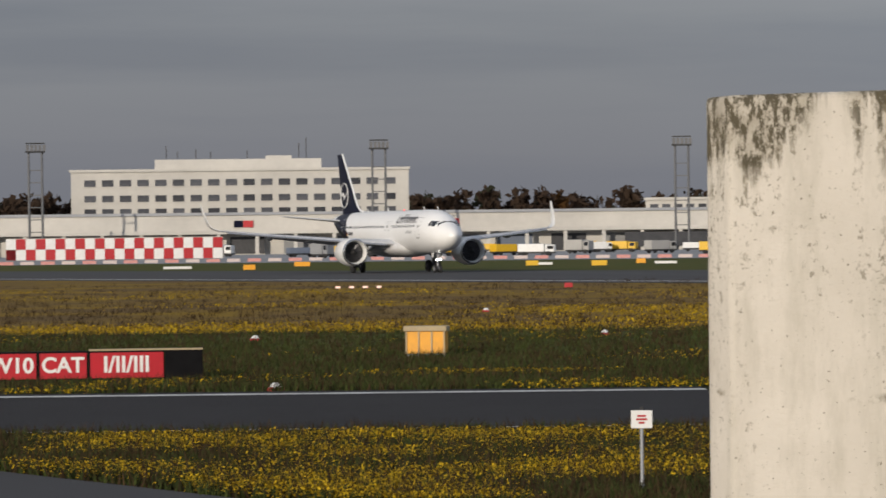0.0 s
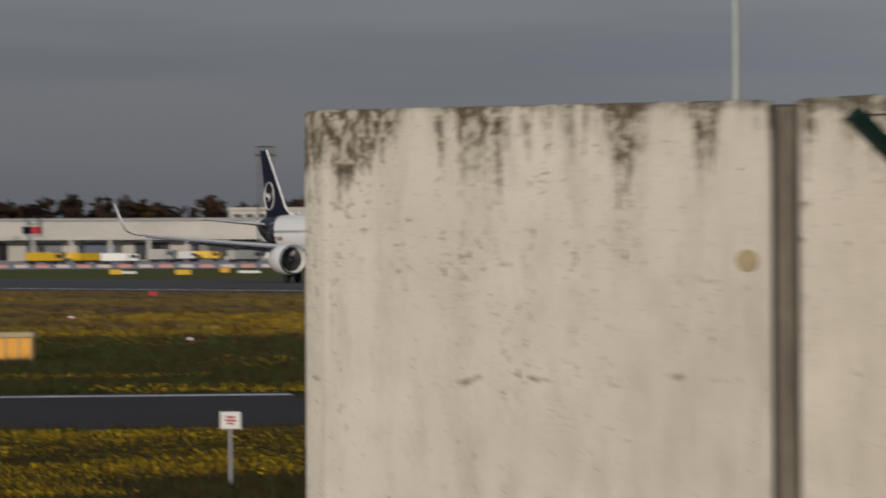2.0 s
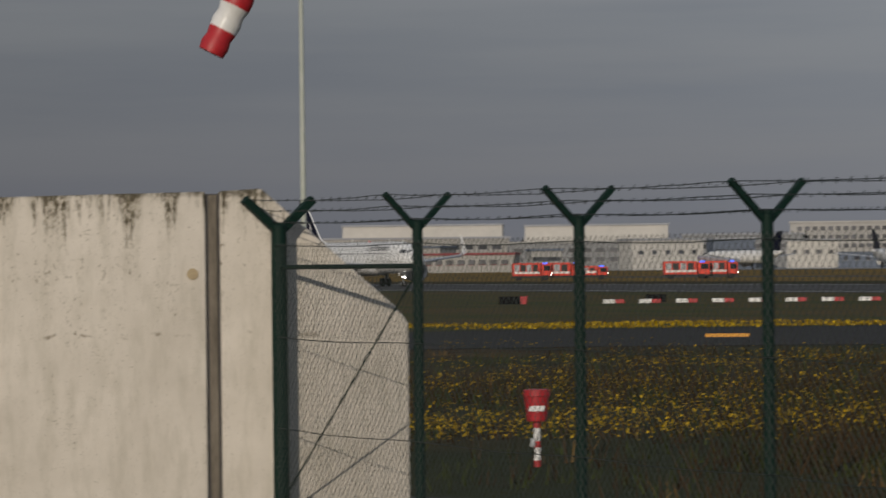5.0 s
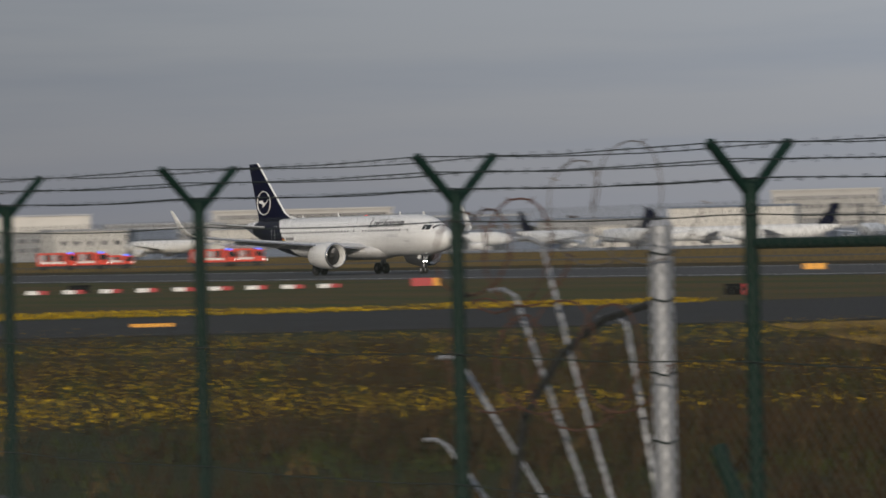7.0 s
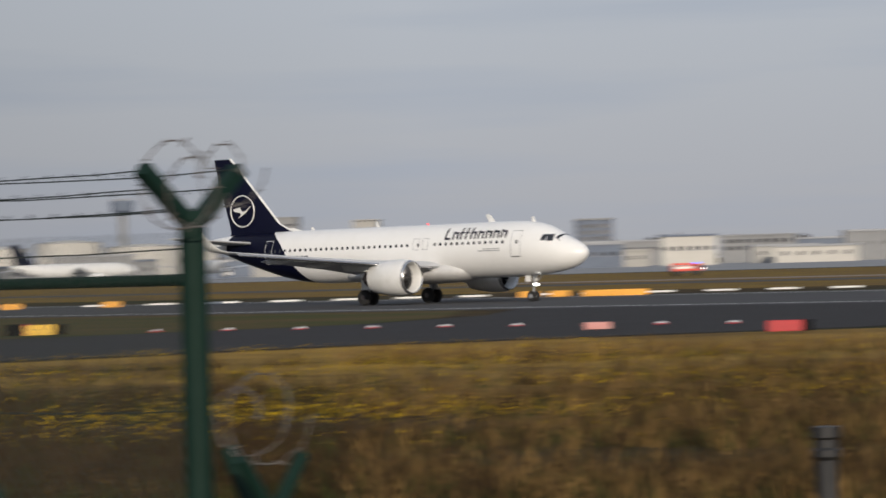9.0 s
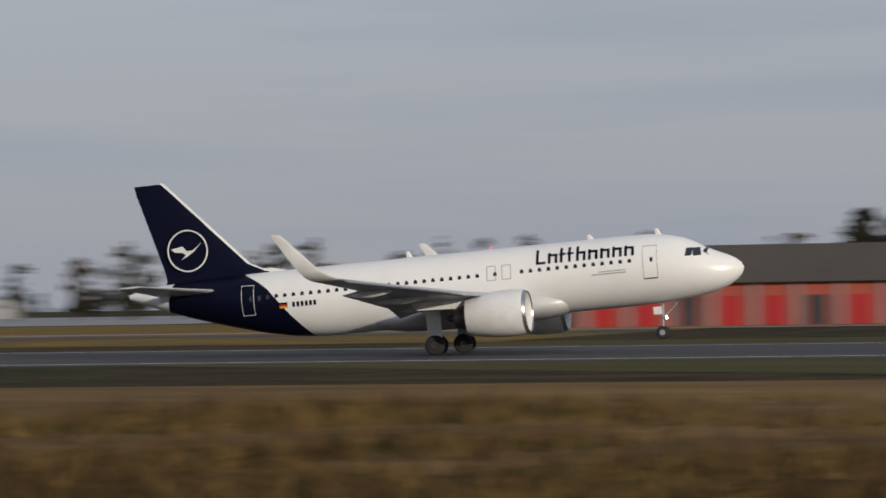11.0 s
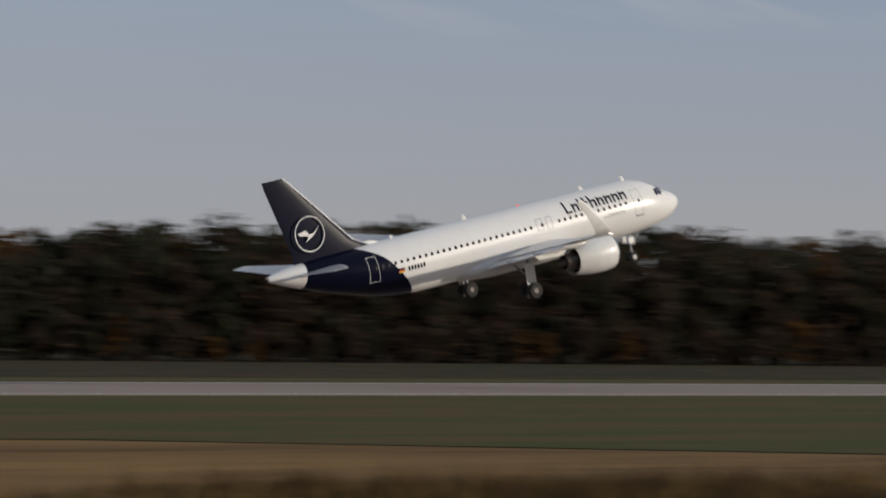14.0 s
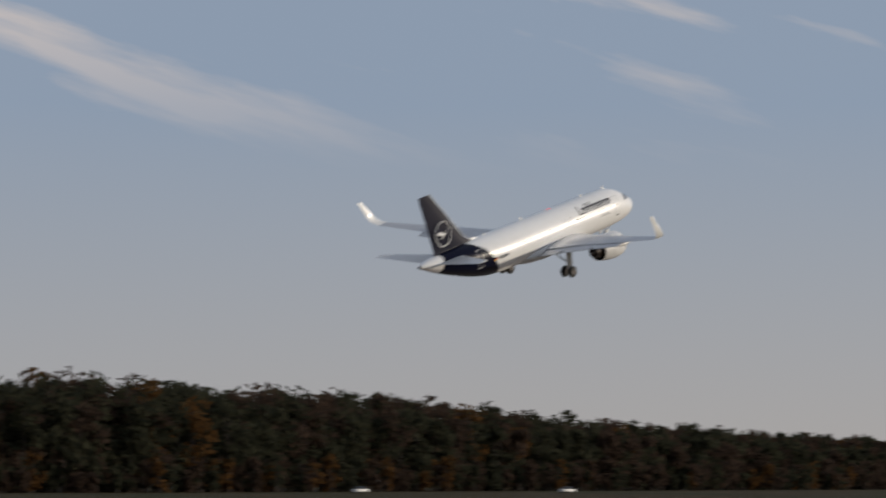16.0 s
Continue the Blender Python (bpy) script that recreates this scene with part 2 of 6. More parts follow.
M = dict(
    meadow=ground_material(), concrete=concrete_material(), livery=livery_material(),
    asphalt=material("asphalt", (0.028, 0.027, 0.028), 0.95, spec=0.2, color2=(0.021, 0.020, 0.021), scale=0.25, bump=0.3, bump_scale=30),
    runway=material("runway_asphalt", (0.060, 0.059, 0.061), 0.9, spec=0.25, color2=(0.042, 0.041, 0.043), scale=0.08, stretch=(0.15, 1, 1)),
    runway_light=material("runway_concrete", (0.27, 0.215, 0.18), 0.9, spec=0.2, color2=(0.205, 0.168, 0.145), scale=0.08, stretch=(0.15, 1, 1)),
    paint=material("line_paint", (0.62, 0.62, 0.60), 0.7, color2=(0.38, 0.38, 0.36), scale=1.2),
    green=material("green_fence_paint", (0.0028, 0.018, 0.012), 0.65, spec=0.2, color2=(0.005, 0.022, 0.016), scale=6),
    wire=material("fence_wire", (0.035, 0.045, 0.042), 0.5, 0.6),
    mesh_wire=material("chain_link_wire", (0.045, 0.056, 0.050), 0.55, 0.3),
    rust=material("rusty_wire", (0.11, 0.040, 0.020), 0.85, color2=(0.05, 0.025, 0.018), scale=12),
    galv=material("galvanised_steel", (0.36, 0.37, 0.39), 0.5, 0.35, color2=(0.30, 0.31, 0.33), scale=7),
    white=material("white_paint", (0.78, 0.78, 0.77), 0.4, color2=(0.66, 0.66, 0.64), scale=1.1, coat=0.3),
    wing=material("wing_grey_paint", (0.50, 0.51, 0.53), 0.35, color2=(0.40, 0.41, 0.43), scale=1.4, coat=0.2),
    navy=material("midnight_blue_paint", (0.004, 0.005, 0.017), 0.35, color2=(0.005, 0.006, 0.020), scale=1, spec=0.10),
    dark=material("dark_metal", (0.018, 0.018, 0.020), 0.55, 0.2, color2=(0.03, 0.03, 0.03), scale=6),
    rubber=material("tyre_rubber", (0.012, 0.012, 0.013), 0.8, color2=(0.022, 0.022, 0.022), scale=9),
    steel=material("bare_steel", (0.55, 0.55, 0.56), 0.25, 0.9, color2=(0.42, 0.42, 0.43), scale=5),
    glass=material("dark_window_glass", (0.012, 0.014, 0.018), 0.08, color2=(0.02, 0.022, 0.028), scale=3, spec=0.8),
    lamp=material("lit_lamp", (1.0, 0.96, 0.88), 0.3, emit=14.0),
    lamp_red=material("lit_red_lamp", (1.0, 0.06, 0.06), 0.3, emit=1.2),
    lamp_blue=material("lit_blue_lamp", (0.05, 0.14, 1.0), 0.3, emit=2.5),
    red=material("red_paint", (0.46, 0.016, 0.022), 0.5, color2=(0.34, 0.014, 0.02), scale=4),
    signal=material("fire_red_paint", (0.72, 0.055, 0.025), 0.4, color2=(0.6, 0.05, 0.03), scale=2),
    black=material("black_paint", (0.004, 0.004, 0.005), 0.7, spec=0.08, color2=(0.008, 0.008, 0.009), scale=3),
    yellow=material("yellow_paint", (0.72, 0.43, 0.01), 0.5, color2=(0.6, 0.36, 0.02), scale=3),
    orange=material("orange_yellow_cabinet_paint", (0.80, 0.36, 0.012), 0.5, color2=(0.66, 0.30, 0.02), scale=3),
    tan=material("tan_roof_sheet", (0.42, 0.33, 0.19), 0.6, color2=(0.32, 0.25, 0.15), scale=5),
    facade=material("white_facade", (0.55, 0.53, 0.49), 0.85, color2=(0.44, 0.425, 0.395), scale=0.06),
    facade_grey=material("grey_facade", (0.27, 0.275, 0.28), 0.85, color2=(0.19, 0.195, 0.205), scale=0.05),
    facade_pale=material("pale_facade", (0.40, 0.39, 0.37), 0.85, color2=(0.31, 0.305, 0.29), scale=0.05),
    facade_blue=material("blue_grey_facade", (0.14, 0.17, 0.22), 0.7, color2=(0.10, 0.12, 0.17), scale=0.05),
    roof=material("roof_sheet", (0.33, 0.34, 0.36), 0.7, color2=(0.25, 0.26, 0.28), scale=0.08),
    recess=material("dark_opening", (0.025, 0.027, 0.032), 0.5, color2=(0.05, 0.05, 0.055), scale=0.4),
    pine=leaf_material("pine_needles", (0.046, 0.047, 0.030)),
    autumn=leaf_material("autumn_leaves", (0.066, 0.046, 0.034)),
    ochre=leaf_material("ochre_leaves", (0.105, 0.056, 0.022)),
    bark=material("bark", (0.055, 0.042, 0.032), 0.95, color2=(0.035, 0.028, 0.022), scale=3),
    grass_green=material("green_grass_blades", (0.036, 0.046, 0.012), 0.9, island=0.45, spec=0.15),
    grass_straw=material("dry_grass_blades", (0.18, 0.112, 0.040), 0.9, island=0.5, spec=0.15),
    weed=material("brown_weed_stalks", (0.042, 0.027, 0.014), 0.95, island=0.5, spec=0.1),
    mown=material("mown_grass", (0.048, 0.055, 0.012), 0.95, color2=(0.088, 0.058, 0.020), scale=0.10, bump=0.6, bump_scale=3, spec=0.1, lo=0.43, hi=0.57, stretch=(0.4, 1, 1)),
    joint=material("dark_joint", (0.10, 0.085, 0.065), 0.9, color2=(0.22, 0.19, 0.15), scale=8, stretch=(1, 1, 0.2)),
    galv_dull=material("dull_razor_wire", (0.16, 0.16, 0.16), 0.6, 0.4, color2=(0.11, 0.08, 0.06), scale=9),
    sign_red=material("sign_red", (0.48, 0.010, 0.022), 0.4, color2=(0.36, 0.010, 0.018), scale=2),
    lamp_pink=material("lit_pink_lamp", (0.9, 0.60, 0.50), 0.3, emit=0.6),
    barrier_white=material("dirty_white_plastic", (0.62, 0.56, 0.53), 0.6, color2=(0.48, 0.36, 0.34), scale=5),
    barrier_red=material("faded_red_plastic", (0.52, 0.16, 0.14), 0.6, color2=(0.60, 0.36, 0.33), scale=4),
    mast=material("pale_green_mast", (0.36, 0.40, 0.34), 0.6, color2=(0.46, 0.48, 0.44), scale=0.5),
    mast_grey=material("mast_grey", (0.09, 0.095, 0.10), 0.6, color2=(0.13, 0.13, 0.135), scale=0.6),
    glass_far=material("office_glass", (0.045, 0.05, 0.06), 0.25, color2=(0.09, 0.09, 0.10), scale=0.2, per_object=0.5),
    red_roof=material("dull_red_roof", (0.30, 0.05, 0.06), 0.7, color2=(0.22, 0.05, 0.055), scale=0.1),
    brick_orange=material("orange_red_wall", (0.40, 0.085, 0.05), 0.8, color2=(0.30, 0.07, 0.045), scale=0.15),
    dark_roof=material("dark_roof_sheet", (0.055, 0.052, 0.052), 0.8, color2=(0.075, 0.07, 0.068), scale=0.12),
    wing_white=material("fairing_paint", (0.62, 0.62, 0.62), 0.4, color2=(0.52, 0.52, 0.52), scale=1.2, coat=0.2),
    fan=material("fan_shadow", (0.010, 0.010, 0.011), 0.6, color2=(0.018, 0.018, 0.019), scale=4),
    fan_blade=material("fan_blade_metal", (0.10, 0.10, 0.11), 0.4, 0.6, color2=(0.07, 0.07, 0.075), scale=4),
    hot_metal=material("hot_metal", (0.14, 0.12, 0.11), 0.4, 0.8, color2=(0.08, 0.07, 0.07), scale=3),
    line_grey=material("grey_line", (0.30, 0.31, 0.33), 0.5, color2=(0.24, 0.25, 0.27), scale=3),
    dry=material("dry_grass_ground", (0.24, 0.140, 0.050), 0.95, color2=(0.070, 0.040, 0.015), scale=0.05, bump=0.8, bump_scale=4, spec=0.1, stretch=(0.35, 1, 1)),
    golden=material("golden_grass_ground", (0.34, 0.21, 0.045), 0.95, color2=(0.085, 0.050, 0.017), scale=0.11, bump=0.8, bump_scale=4, spec=0.1, stretch=(0.5, 1, 1)),
    verge_far=material("tan_verge_ground", (0.125, 0.080, 0.030), 0.95, color2=(0.24, 0.15, 0.014), scale=0.10, bump=0.8, bump_scale=3, spec=0.1, lo=0.45, hi=0.62),
    verge_green=material("green_verge_ground", (0.058, 0.072, 0.014), 0.95, color2=(0.10, 0.075, 0.020), scale=0.16, bump=0.8, bump_scale=3, spec=0.1, lo=0.45, hi=0.66),
    flower=material("yellow_flower_heads", (0.42, 0.275, 0.010), 0.85, island=0.5, spec=0.1),
)


# ---- building helpers ----
def box(bm, x0, x1, y0, y1, z0, z1, bevel=0.0):
    """An axis-aligned box in bm; bevel chamfers the upright and upper edges."""
    vs = [bm.verts.new(p) for p in ((x0, y0, z0), (x1, y0, z0), (x1, y1, z0), (x0, y1, z0), (x0, y0, z1), (x1, y0, z1), (x1, y1, z1), (x0, y1, z1))]
    fs = [bm.faces.new([vs[i] for i in q]) for q in ((3, 2, 1, 0), (4, 5, 6, 7), (0, 1, 5, 4), (1, 2, 6, 5), (2, 3, 7, 6), (3, 0, 4, 7))]
    if bevel:
        edges = {e for f in fs for e in f.edges}
        bmesh.ops.bevel(bm, geom=list(edges), offset=bevel, segments=2, profile=0.5, affect="EDGES")


def boxed(x0, x1, y0, y1, z0, z1, bevel=0.0):
    bm = bmesh.new()
    box(bm, x0, x1, y0, y1, z0, z1, bevel)
    return bm


def loft(bm, rings, closed=True, cap=True):
    """Skins a list of rings of equally many points."""
    rows = [[bm.verts.new(p) for p in ring] for ring in rings]
    n = len(rows[0])
    for a, b in zip(rows, rows[1:]):
        for i in range(n if closed else n - 1):
            j = (i + 1) % n
            bm.faces.new((a[i], a[j], b[j], b[i]))
    if cap:
        bm.faces.new(rows[0][::-1])
        bm.faces.new(rows[-1])


def circle(c, r, axis, n=12, start=0.0):
    """n points round c in the plane across axis (a Vector)."""
    axis = Vector(axis).normalized()
    u = axis.orthogonal().normalized()
    v = axis.cross(u)
    return [Vector(c) + r * (math.cos(start + 2 * math.pi * i / n) * u + math.sin(start + 2 * math.pi * i / n) * v) for i in range(n)]


def rod(bm, a, b, r0, r1=None, n=10):
    a, b = Vector(a), Vector(b)
    loft(bm, [circle(a, r0, b - a, n), circle(b, r0 if r1 is None else r1, b - a, n)])


def tube(bm, pts, r, n=6, cap=True):
    """A rod bent through pts."""
    pts = [Vector(p) for p in pts]
    rings, u = [], None
    for i, p in enumerate(pts):
        d = (pts[min(i + 1, len(pts) - 1)] - pts[max(i - 1, 0)]).normalized()
        u = d.orthogonal().normalized() if u is None else (u - d * u.dot(d)).normalized()
        v = d.cross(u)
        rings.append([p + r * (math.cos(2 * math.pi * k / n) * u + math.sin(2 * math.pi * k / n) * v) for k in range(n)])
    loft(bm, rings, cap=cap)


def turned(bm, profile, origin, n=28):
    """Turns (x, r) pairs about the x axis through origin."""
    o = Vector(origin)
    rings = [[o + Vector((x, r * math.cos(2 * math.pi * i / n), r * math.sin(2 * math.pi * i / n))) for i in range(n)] for x, r in profile]
    loft(bm, rings, cap=False)


def part(name, bm, mat, parent=None, label="", smooth=False, at=None):
    """Links bm as one mesh object, under parent if given."""
    bmesh.ops.recalc_face_normals(bm, faces=bm.faces)
    me = bpy.data.meshes.new(name)
    bm.to_mesh(me)
    bm.free()
    for m in (mat if isinstance(mat, (list, tuple)) else [mat]):
        me.materials.append(m)
    if smooth:
        me.polygons.foreach_set("use_smooth", [True] * len(me.polygons))
        me.set_sharp_from_angle(angle=radians(38))
    ob = new(name, me)
    ob.parent = parent
    if at is not None:
        ob.matrix_basis = at
    if label:
        tagged(ob, label)
    return ob


def thing(name, label, category, at=None, group="", kind=""):
    ob = new(name)
    ob.empty_display_size = 0.2
    if at is not None:
        ob.matrix_basis = at
    return tagged(ob, label, category, group, kind)


def polar(az, d, z=0.0, eye=(0.0, 0.0)):
    """The point d metres from eye in the direction az, degrees anticlockwise from +y."""
    return Vector((eye[0] - d * math.sin(radians(az)), eye[1] + d * math.cos(radians(az)), z))


WEST_EYE = (-13.63, 5.23)


# ---- ground ----
def sheet(name, corners, z, mat, label, thick=0.0):
    """A flat piece of ground laid over the corners (x, y), with a rim when thick."""
    bm = bmesh.new()
    f = bm.faces.new([bm.verts.new((x, y, z)) for x, y in corners])
    if thick:
        r = bmesh.ops.extrude_face_region(bm, geom=[f])
        for v in r["geom"]:
            if isinstance(v, bmesh.types.BMVert):
                v.co.z -= thick
    return tagged(part(name, bm, mat), label, name, kind="structure")


bm = bmesh.new()
bmesh.ops.create_grid(bm, x_segments=24, y_segments=24, size=4800)
tagged(part("ground", bm, M["meadow"]), "autumn meadow of brown and green grass with yellow flowers", "meadow", kind="structure")


def west(az, d):
    p = polar(az, d, 0, WEST_EYE)
    return (p.x, p.y)


WEST_V = polar(75.6, 1)
WEST_R = Vector((-WEST_V.y * -1, -WEST_V.x, 0))


def west_uv(u, d):
    p = Vector((*WEST_EYE, 0)) + WEST_V * d + WEST_R * u
    return (p.x, p.y)


sheet("runway_west", [west(86, 345), west(70.3, 232), west(70.3, 322), west(86, 455)], 0.03, M["runway"], "dark asphalt runway beyond the meadow", 0.03)
sheet("runway_west_line", [west(86, 352), west(70.3, 238), west(70.3, 240.5), west(86, 355)], 0.045, M["paint"], "worn white runway edge line")
sheet("taxiway_west", [west_uv(-60, 56.6), west_uv(5.2, 56.6), west_uv(5.2, 71.8), west_uv(-60, 71.8)], 0.03, M["asphalt"], "dark asphalt taxiway between flowering verges", 0.03)
sheet("taxiway_west_line", [west_uv(-60, 70.2), west_uv(5.2, 70.2), west_uv(5.2, 70.85), west_uv(-60, 70.85)], 0.036, M["paint"], "white taxiway edge line")
sheet("taxiway_west_near_line", [west_uv(-60, 57.1), west_uv(5.2, 57.1), west_uv(5.2, 57.22), west_uv(-60, 57.22)], 0.036, M["paint"], "white taxiway edge line")
sheet("service_road", [west(90, 60), west(82.7, 47.8), west(79.1, 42.2), west(74, 38), west(69, 36), west(69, 22), west(95, 22)], 0.03, M["runway"], "grey asphalt service road", 0.03)
sheet("service_road_east", [polar(a_, d_).xy[:] for a_, d_ in ((69.5, 46), (64, 45.5), (60.2, 44), (58.5, 41), (57.5, 36), (57.5, 26), (69.5, 30))], 0.034, M["runway"], "grey asphalt service road behind the fence", 0.03)
sheet("verge_green", [west(86, 84), west(70.3, 74), west(70.3, 116), west(86, 121)], 0.012, M["verge_green"], "green verge grass behind the taxiway")
sheet("verge_tan", [west(86, 122), west(70.3, 117), west(70.3, 230), west(86, 342)], 0.012, M["verge_far"], "tan meadow with yellow flowering drifts before the runway")
sheet("verge_beyond", [west(86, 458), west(70.3, 324), west(70.3, 515), west(86, 555)], 0.012, M["verge_green"], "green verge grass beyond the runway")
sheet("apron_west", [west(88, 560), west(70.3, 520), west(70.3, 905), west(88, 905)], 0.02, M["facade_grey"], "pale concrete cargo apron")
sheet("runway", [(-470, 177), (22, 177), (22, 237), (-560, 237)], 0.03, M["runway"], "dark asphalt runway with white edge lines", 0.03)
sheet("runway_east", [(22, 177), (1700, 177), (1700, 237), (22, 237)], 0.03, M["runway_light"], "pale concrete end of the runway", 0.03)
for y0 in (181.0, 231.0):
    sheet("runway_line", [(-470, y0), (1700, y0), (1700, y0 + 1.1), (-470, y0 + 1.1)], 0.04, M["paint"], "white runway edge line")
sheet("taxiway", [polar(a_, d_).xy[:] for a_, d_ in ((67, 121), (60, 125), (53, 124), (47, 123), (40, 134), (34, 140), (32, 142), (27, 165), (21, 190), (37.5, 223), (38, 199), (40, 181), (42, 175), (45, 169), (47, 165), (53, 160), (60, 157), (67, 153))], 0.03, M["asphalt"], "asphalt taxiway curving into the runway", 0.025)
sheet("far_meadow", [(-1300, 269), (-60, 269), (-60, 600), (-1400, 558)], 0.010, M["verge_far"], "tan meadow behind the runway")
sheet("far_taxiway", [(-560, 330), (-60, 330), (-60, 352), (-640, 352)], 0.03, M["runway"], "grey taxiway behind the runway")
sheet("far_apron", [(-1500, 560), (-200, 620), (-100, 1250), (-2400, 1250)], 0.02, M["facade_grey"], "pale concrete apron before the terminals")
sheet("perimeter_road", [(-300, 372), (74, 372), (74, 392), (-300, 392)], 0.03, M["runway_light"], "pale perimeter road behind the runway")
sheet("mown_strip", [(-60, 176.5), (1700, 176.5), (1700, 60), (75, 72), (56, 96), (24, 108), (-10, 134)], 0.015, M["mown"], "mown green grass beside the runway")
sheet("dry_grass_strip", [(-60, 129.5), (-12, 129.5), (23, 107.5), (55, 95.5), (74, 71.5), (1700, 59.5), (1700, 34), (45, 44), (-20, 62), (-62, 84)], 0.012, M["dry"], "strip of tall dry straw-coloured grass")
sheet("golden_grass", [polar(a_, d_).xy[:] for a_, d_ in ((48, 120), (44, 125), (40, 132), (34, 138), (31, 140), (26, 150), (22, 140), (20, 90), (24, 66), (36, 68), (45, 84))], 0.014, M["golden"], "patch of golden dry grass beside the taxiway")
sheet("mown_strip_west", [polar(a_, d_).xy[:] for a_, d_ in ((66.8, 154.5), (60, 158.5), (53, 161.5), (47, 166.5), (45, 170.5), (42, 176.5), (40, 182.5), (38.6, 198), (38.4, 224.5), (44, 245), (50, 274), (57, 324), (63, 388), (66.8, 446))], 0.013, M["mown"], "green grass between taxiway and runway")
sheet("mown_strip_far", [(-60, 237.5), (1700, 237.5), (1700, 268), (-60, 268)], 0.015, M["mown"], "mown green grass beside the runway")

# ---- the concrete screen wall ----
WALL_O = Vector((-24.677, 11.5, 0)) + polar(69, 0.22)
WALL = Matrix.Translation(WALL_O) @ pose(0, 0, 0, 0, 0, 69.0)     # local x along the face to the right, y away from the viewer


def concrete_wall():
    wall = thing("concrete_wall", "cream weathered concrete wall, algae streaked along its top", "wall", WALL)
    top = lambda x: 3.59 + 0.018 * x
    for name, x0, x1 in (("panel", -2.42, -0.555), ("end_panel", -0.445, 1.02)):
        bm = bmesh.new()
        if name == "panel":
            pts = [(x0, 0.0), (x1, 0.0), (x1, top(x1)), (x0, top(x0))]
        else:
            pts = [(x0, 0.0), (x1, 0.0), (x1, 2.54), (0.93, 2.66), (-0.12, 3.60), (x0, top(x0))]
        front = [bm.verts.new((x, 0.0, z)) for x, z in pts]
        back = [bm.verts.new((x, 0.32, z)) for x, z in pts]
        n = len(pts)
        bm.faces.new(front), bm.faces.new(back[::-1])
        for i in range(n):
            bm.faces.new((front[i], back[i], back[(i + 1) % n], front[(i + 1) % n]))
        if name == "panel":
            bm.edges.ensure_lookup_table()
            near = [e for e in bm.edges if all(abs(v.co.y) < 1e-6 and abs(v.co.x - x0) < 1e-6 for v in e.verts)]
            bmesh.ops.bevel(bm, geom=near, offset=0.085, segments=1, affect="EDGES")
            for v in bm.verts:
                if abs(v.co.x - x0) < 1e-4 and v.co.y < 0.2:
                    v.co.y = 0.147
        bmesh.ops.bevel(bm, geom=list(bm.edges), offset=0.022, segments=3, profile=0.6, affect="EDGES")
        part(name, bm, M["concrete"], wall, smooth=True)
    part("joint", boxed(-0.56, -0.44, 0.035, 0.28, 0.0, top(-0.5) - 0.02), M["dark_roof"], wall, "dark recessed joint")
    part("sealant", boxed(-0.532, -0.468, 0.02, 0.034, 0.0, top(-0.5) - 0.03), M["joint"], wall, "weathered grey-brown joint sealant")
    bm = bmesh.new()
    bmesh.ops.create_circle(bm, cap_ends=True, segments=14, radius=0.045)
    r = bmesh.ops.extrude_face_region(bm, geom=bm.faces[:])
    for v in r["geom"]:
        if isinstance(v, bmesh.types.BMVert):
            v.co.z += 0.008
    part("patch", bm, M["tan"], wall, "round mortar patch", at=pose(-0.66, -0.001, 2.94, 90, 0, 0))
    return wall


concrete_wall()

# ---- the boundary fence ----
FENCE_Y = 11.5
POSTS = [-24.68, -22.34, -20.02, -17.75, -15.22, -12.86, -10.60]      # end post, line posts, end post


def joint_z(x):
    """The fence drops a little towards +x."""
    return 3.31 - 0.0046 * (x + 24.7)


def fence_post(x, thick, reach, label):
    JOINT_Z = joint_z(x)
    post = thing("fence_post", label, "fence post", pose(x, FENCE_Y, 0), "posts of the boundary fence")
    r = 0.062 if thick else 0.038
    bm = bmesh.new()
    rod(bm, (0, 0, 0), (0, 0, JOINT_Z), r, n=14)
    part("shaft", bm, M["green"], post, smooth=True)
    for s in (-1, 1):
        bm = bmesh.new()
        a, b = Vector((0, s * 0.01, JOINT_Z - 0.05)), Vector((0, s * reach, JOINT_Z + 0.20))
        side = Vector((r * 0.55, 0, 0))
        nrm = (b - a).cross(side).normalized() * r * 0.5
        loft(bm, [[p + side + nrm, p - side + nrm, p - side - nrm, p + side - nrm] for p in (a, b)])
        part("arm", bm, M["green"], post)
    bm = bmesh.new()
    loft(bm, [circle((0, 0, JOINT_Z - 0.02), r * 1.12, (0, 0, 1), 14), circle((0, 0, JOINT_Z + 0.015), r * 0.9, (0, 0, 1), 14)])
    part("cap", bm, M["green"], post, smooth=True)
    return post


for i, x in enumerate(POSTS):
    end = i in (0, len(POSTS) - 1)
    fence_post(x, end, 0.29 if i == 0 else (0.31 if end else 0.26), "thick dark green end post with forked arms" if end else "dark green steel fence post with forked arms")


def strand(y, z, x0, x1, r, mat, sag=0.02, barbs=True, seed=0, name="wire"):
    bm = bmesh.new()
    rnd = random.Random(seed)
    pts = []
    n = max(2, int((x1 - x0) / 0.3))
    for i in range(n + 1):
        x = x0 + (x1 - x0) * i / n
        u = min((abs(x - p) for p in POSTS), default=0)
        pts.append((x, y + rnd.uniform(-.004, .004), z + joint_z(x) - 3.31 - sag * math.sin(min(u / 1.18, 1) * math.pi / 2) + rnd.uniform(-.003, .003)))
    tube(bm, pts, r, 5)
    if barbs:
        x = x0 + 0.1
        while x < x1:
            for a in (0.8, 2.2):
                d = Vector((0.008, math.cos(a) * 0.013, math.sin(a) * 0.013))
                c = Vector((x, y, z + joint_z(x) - 3.31 - sag * 0.6))
                rod(bm, c - d, c + d, r * 0.55, n=4)
            x += 0.15
    return bm


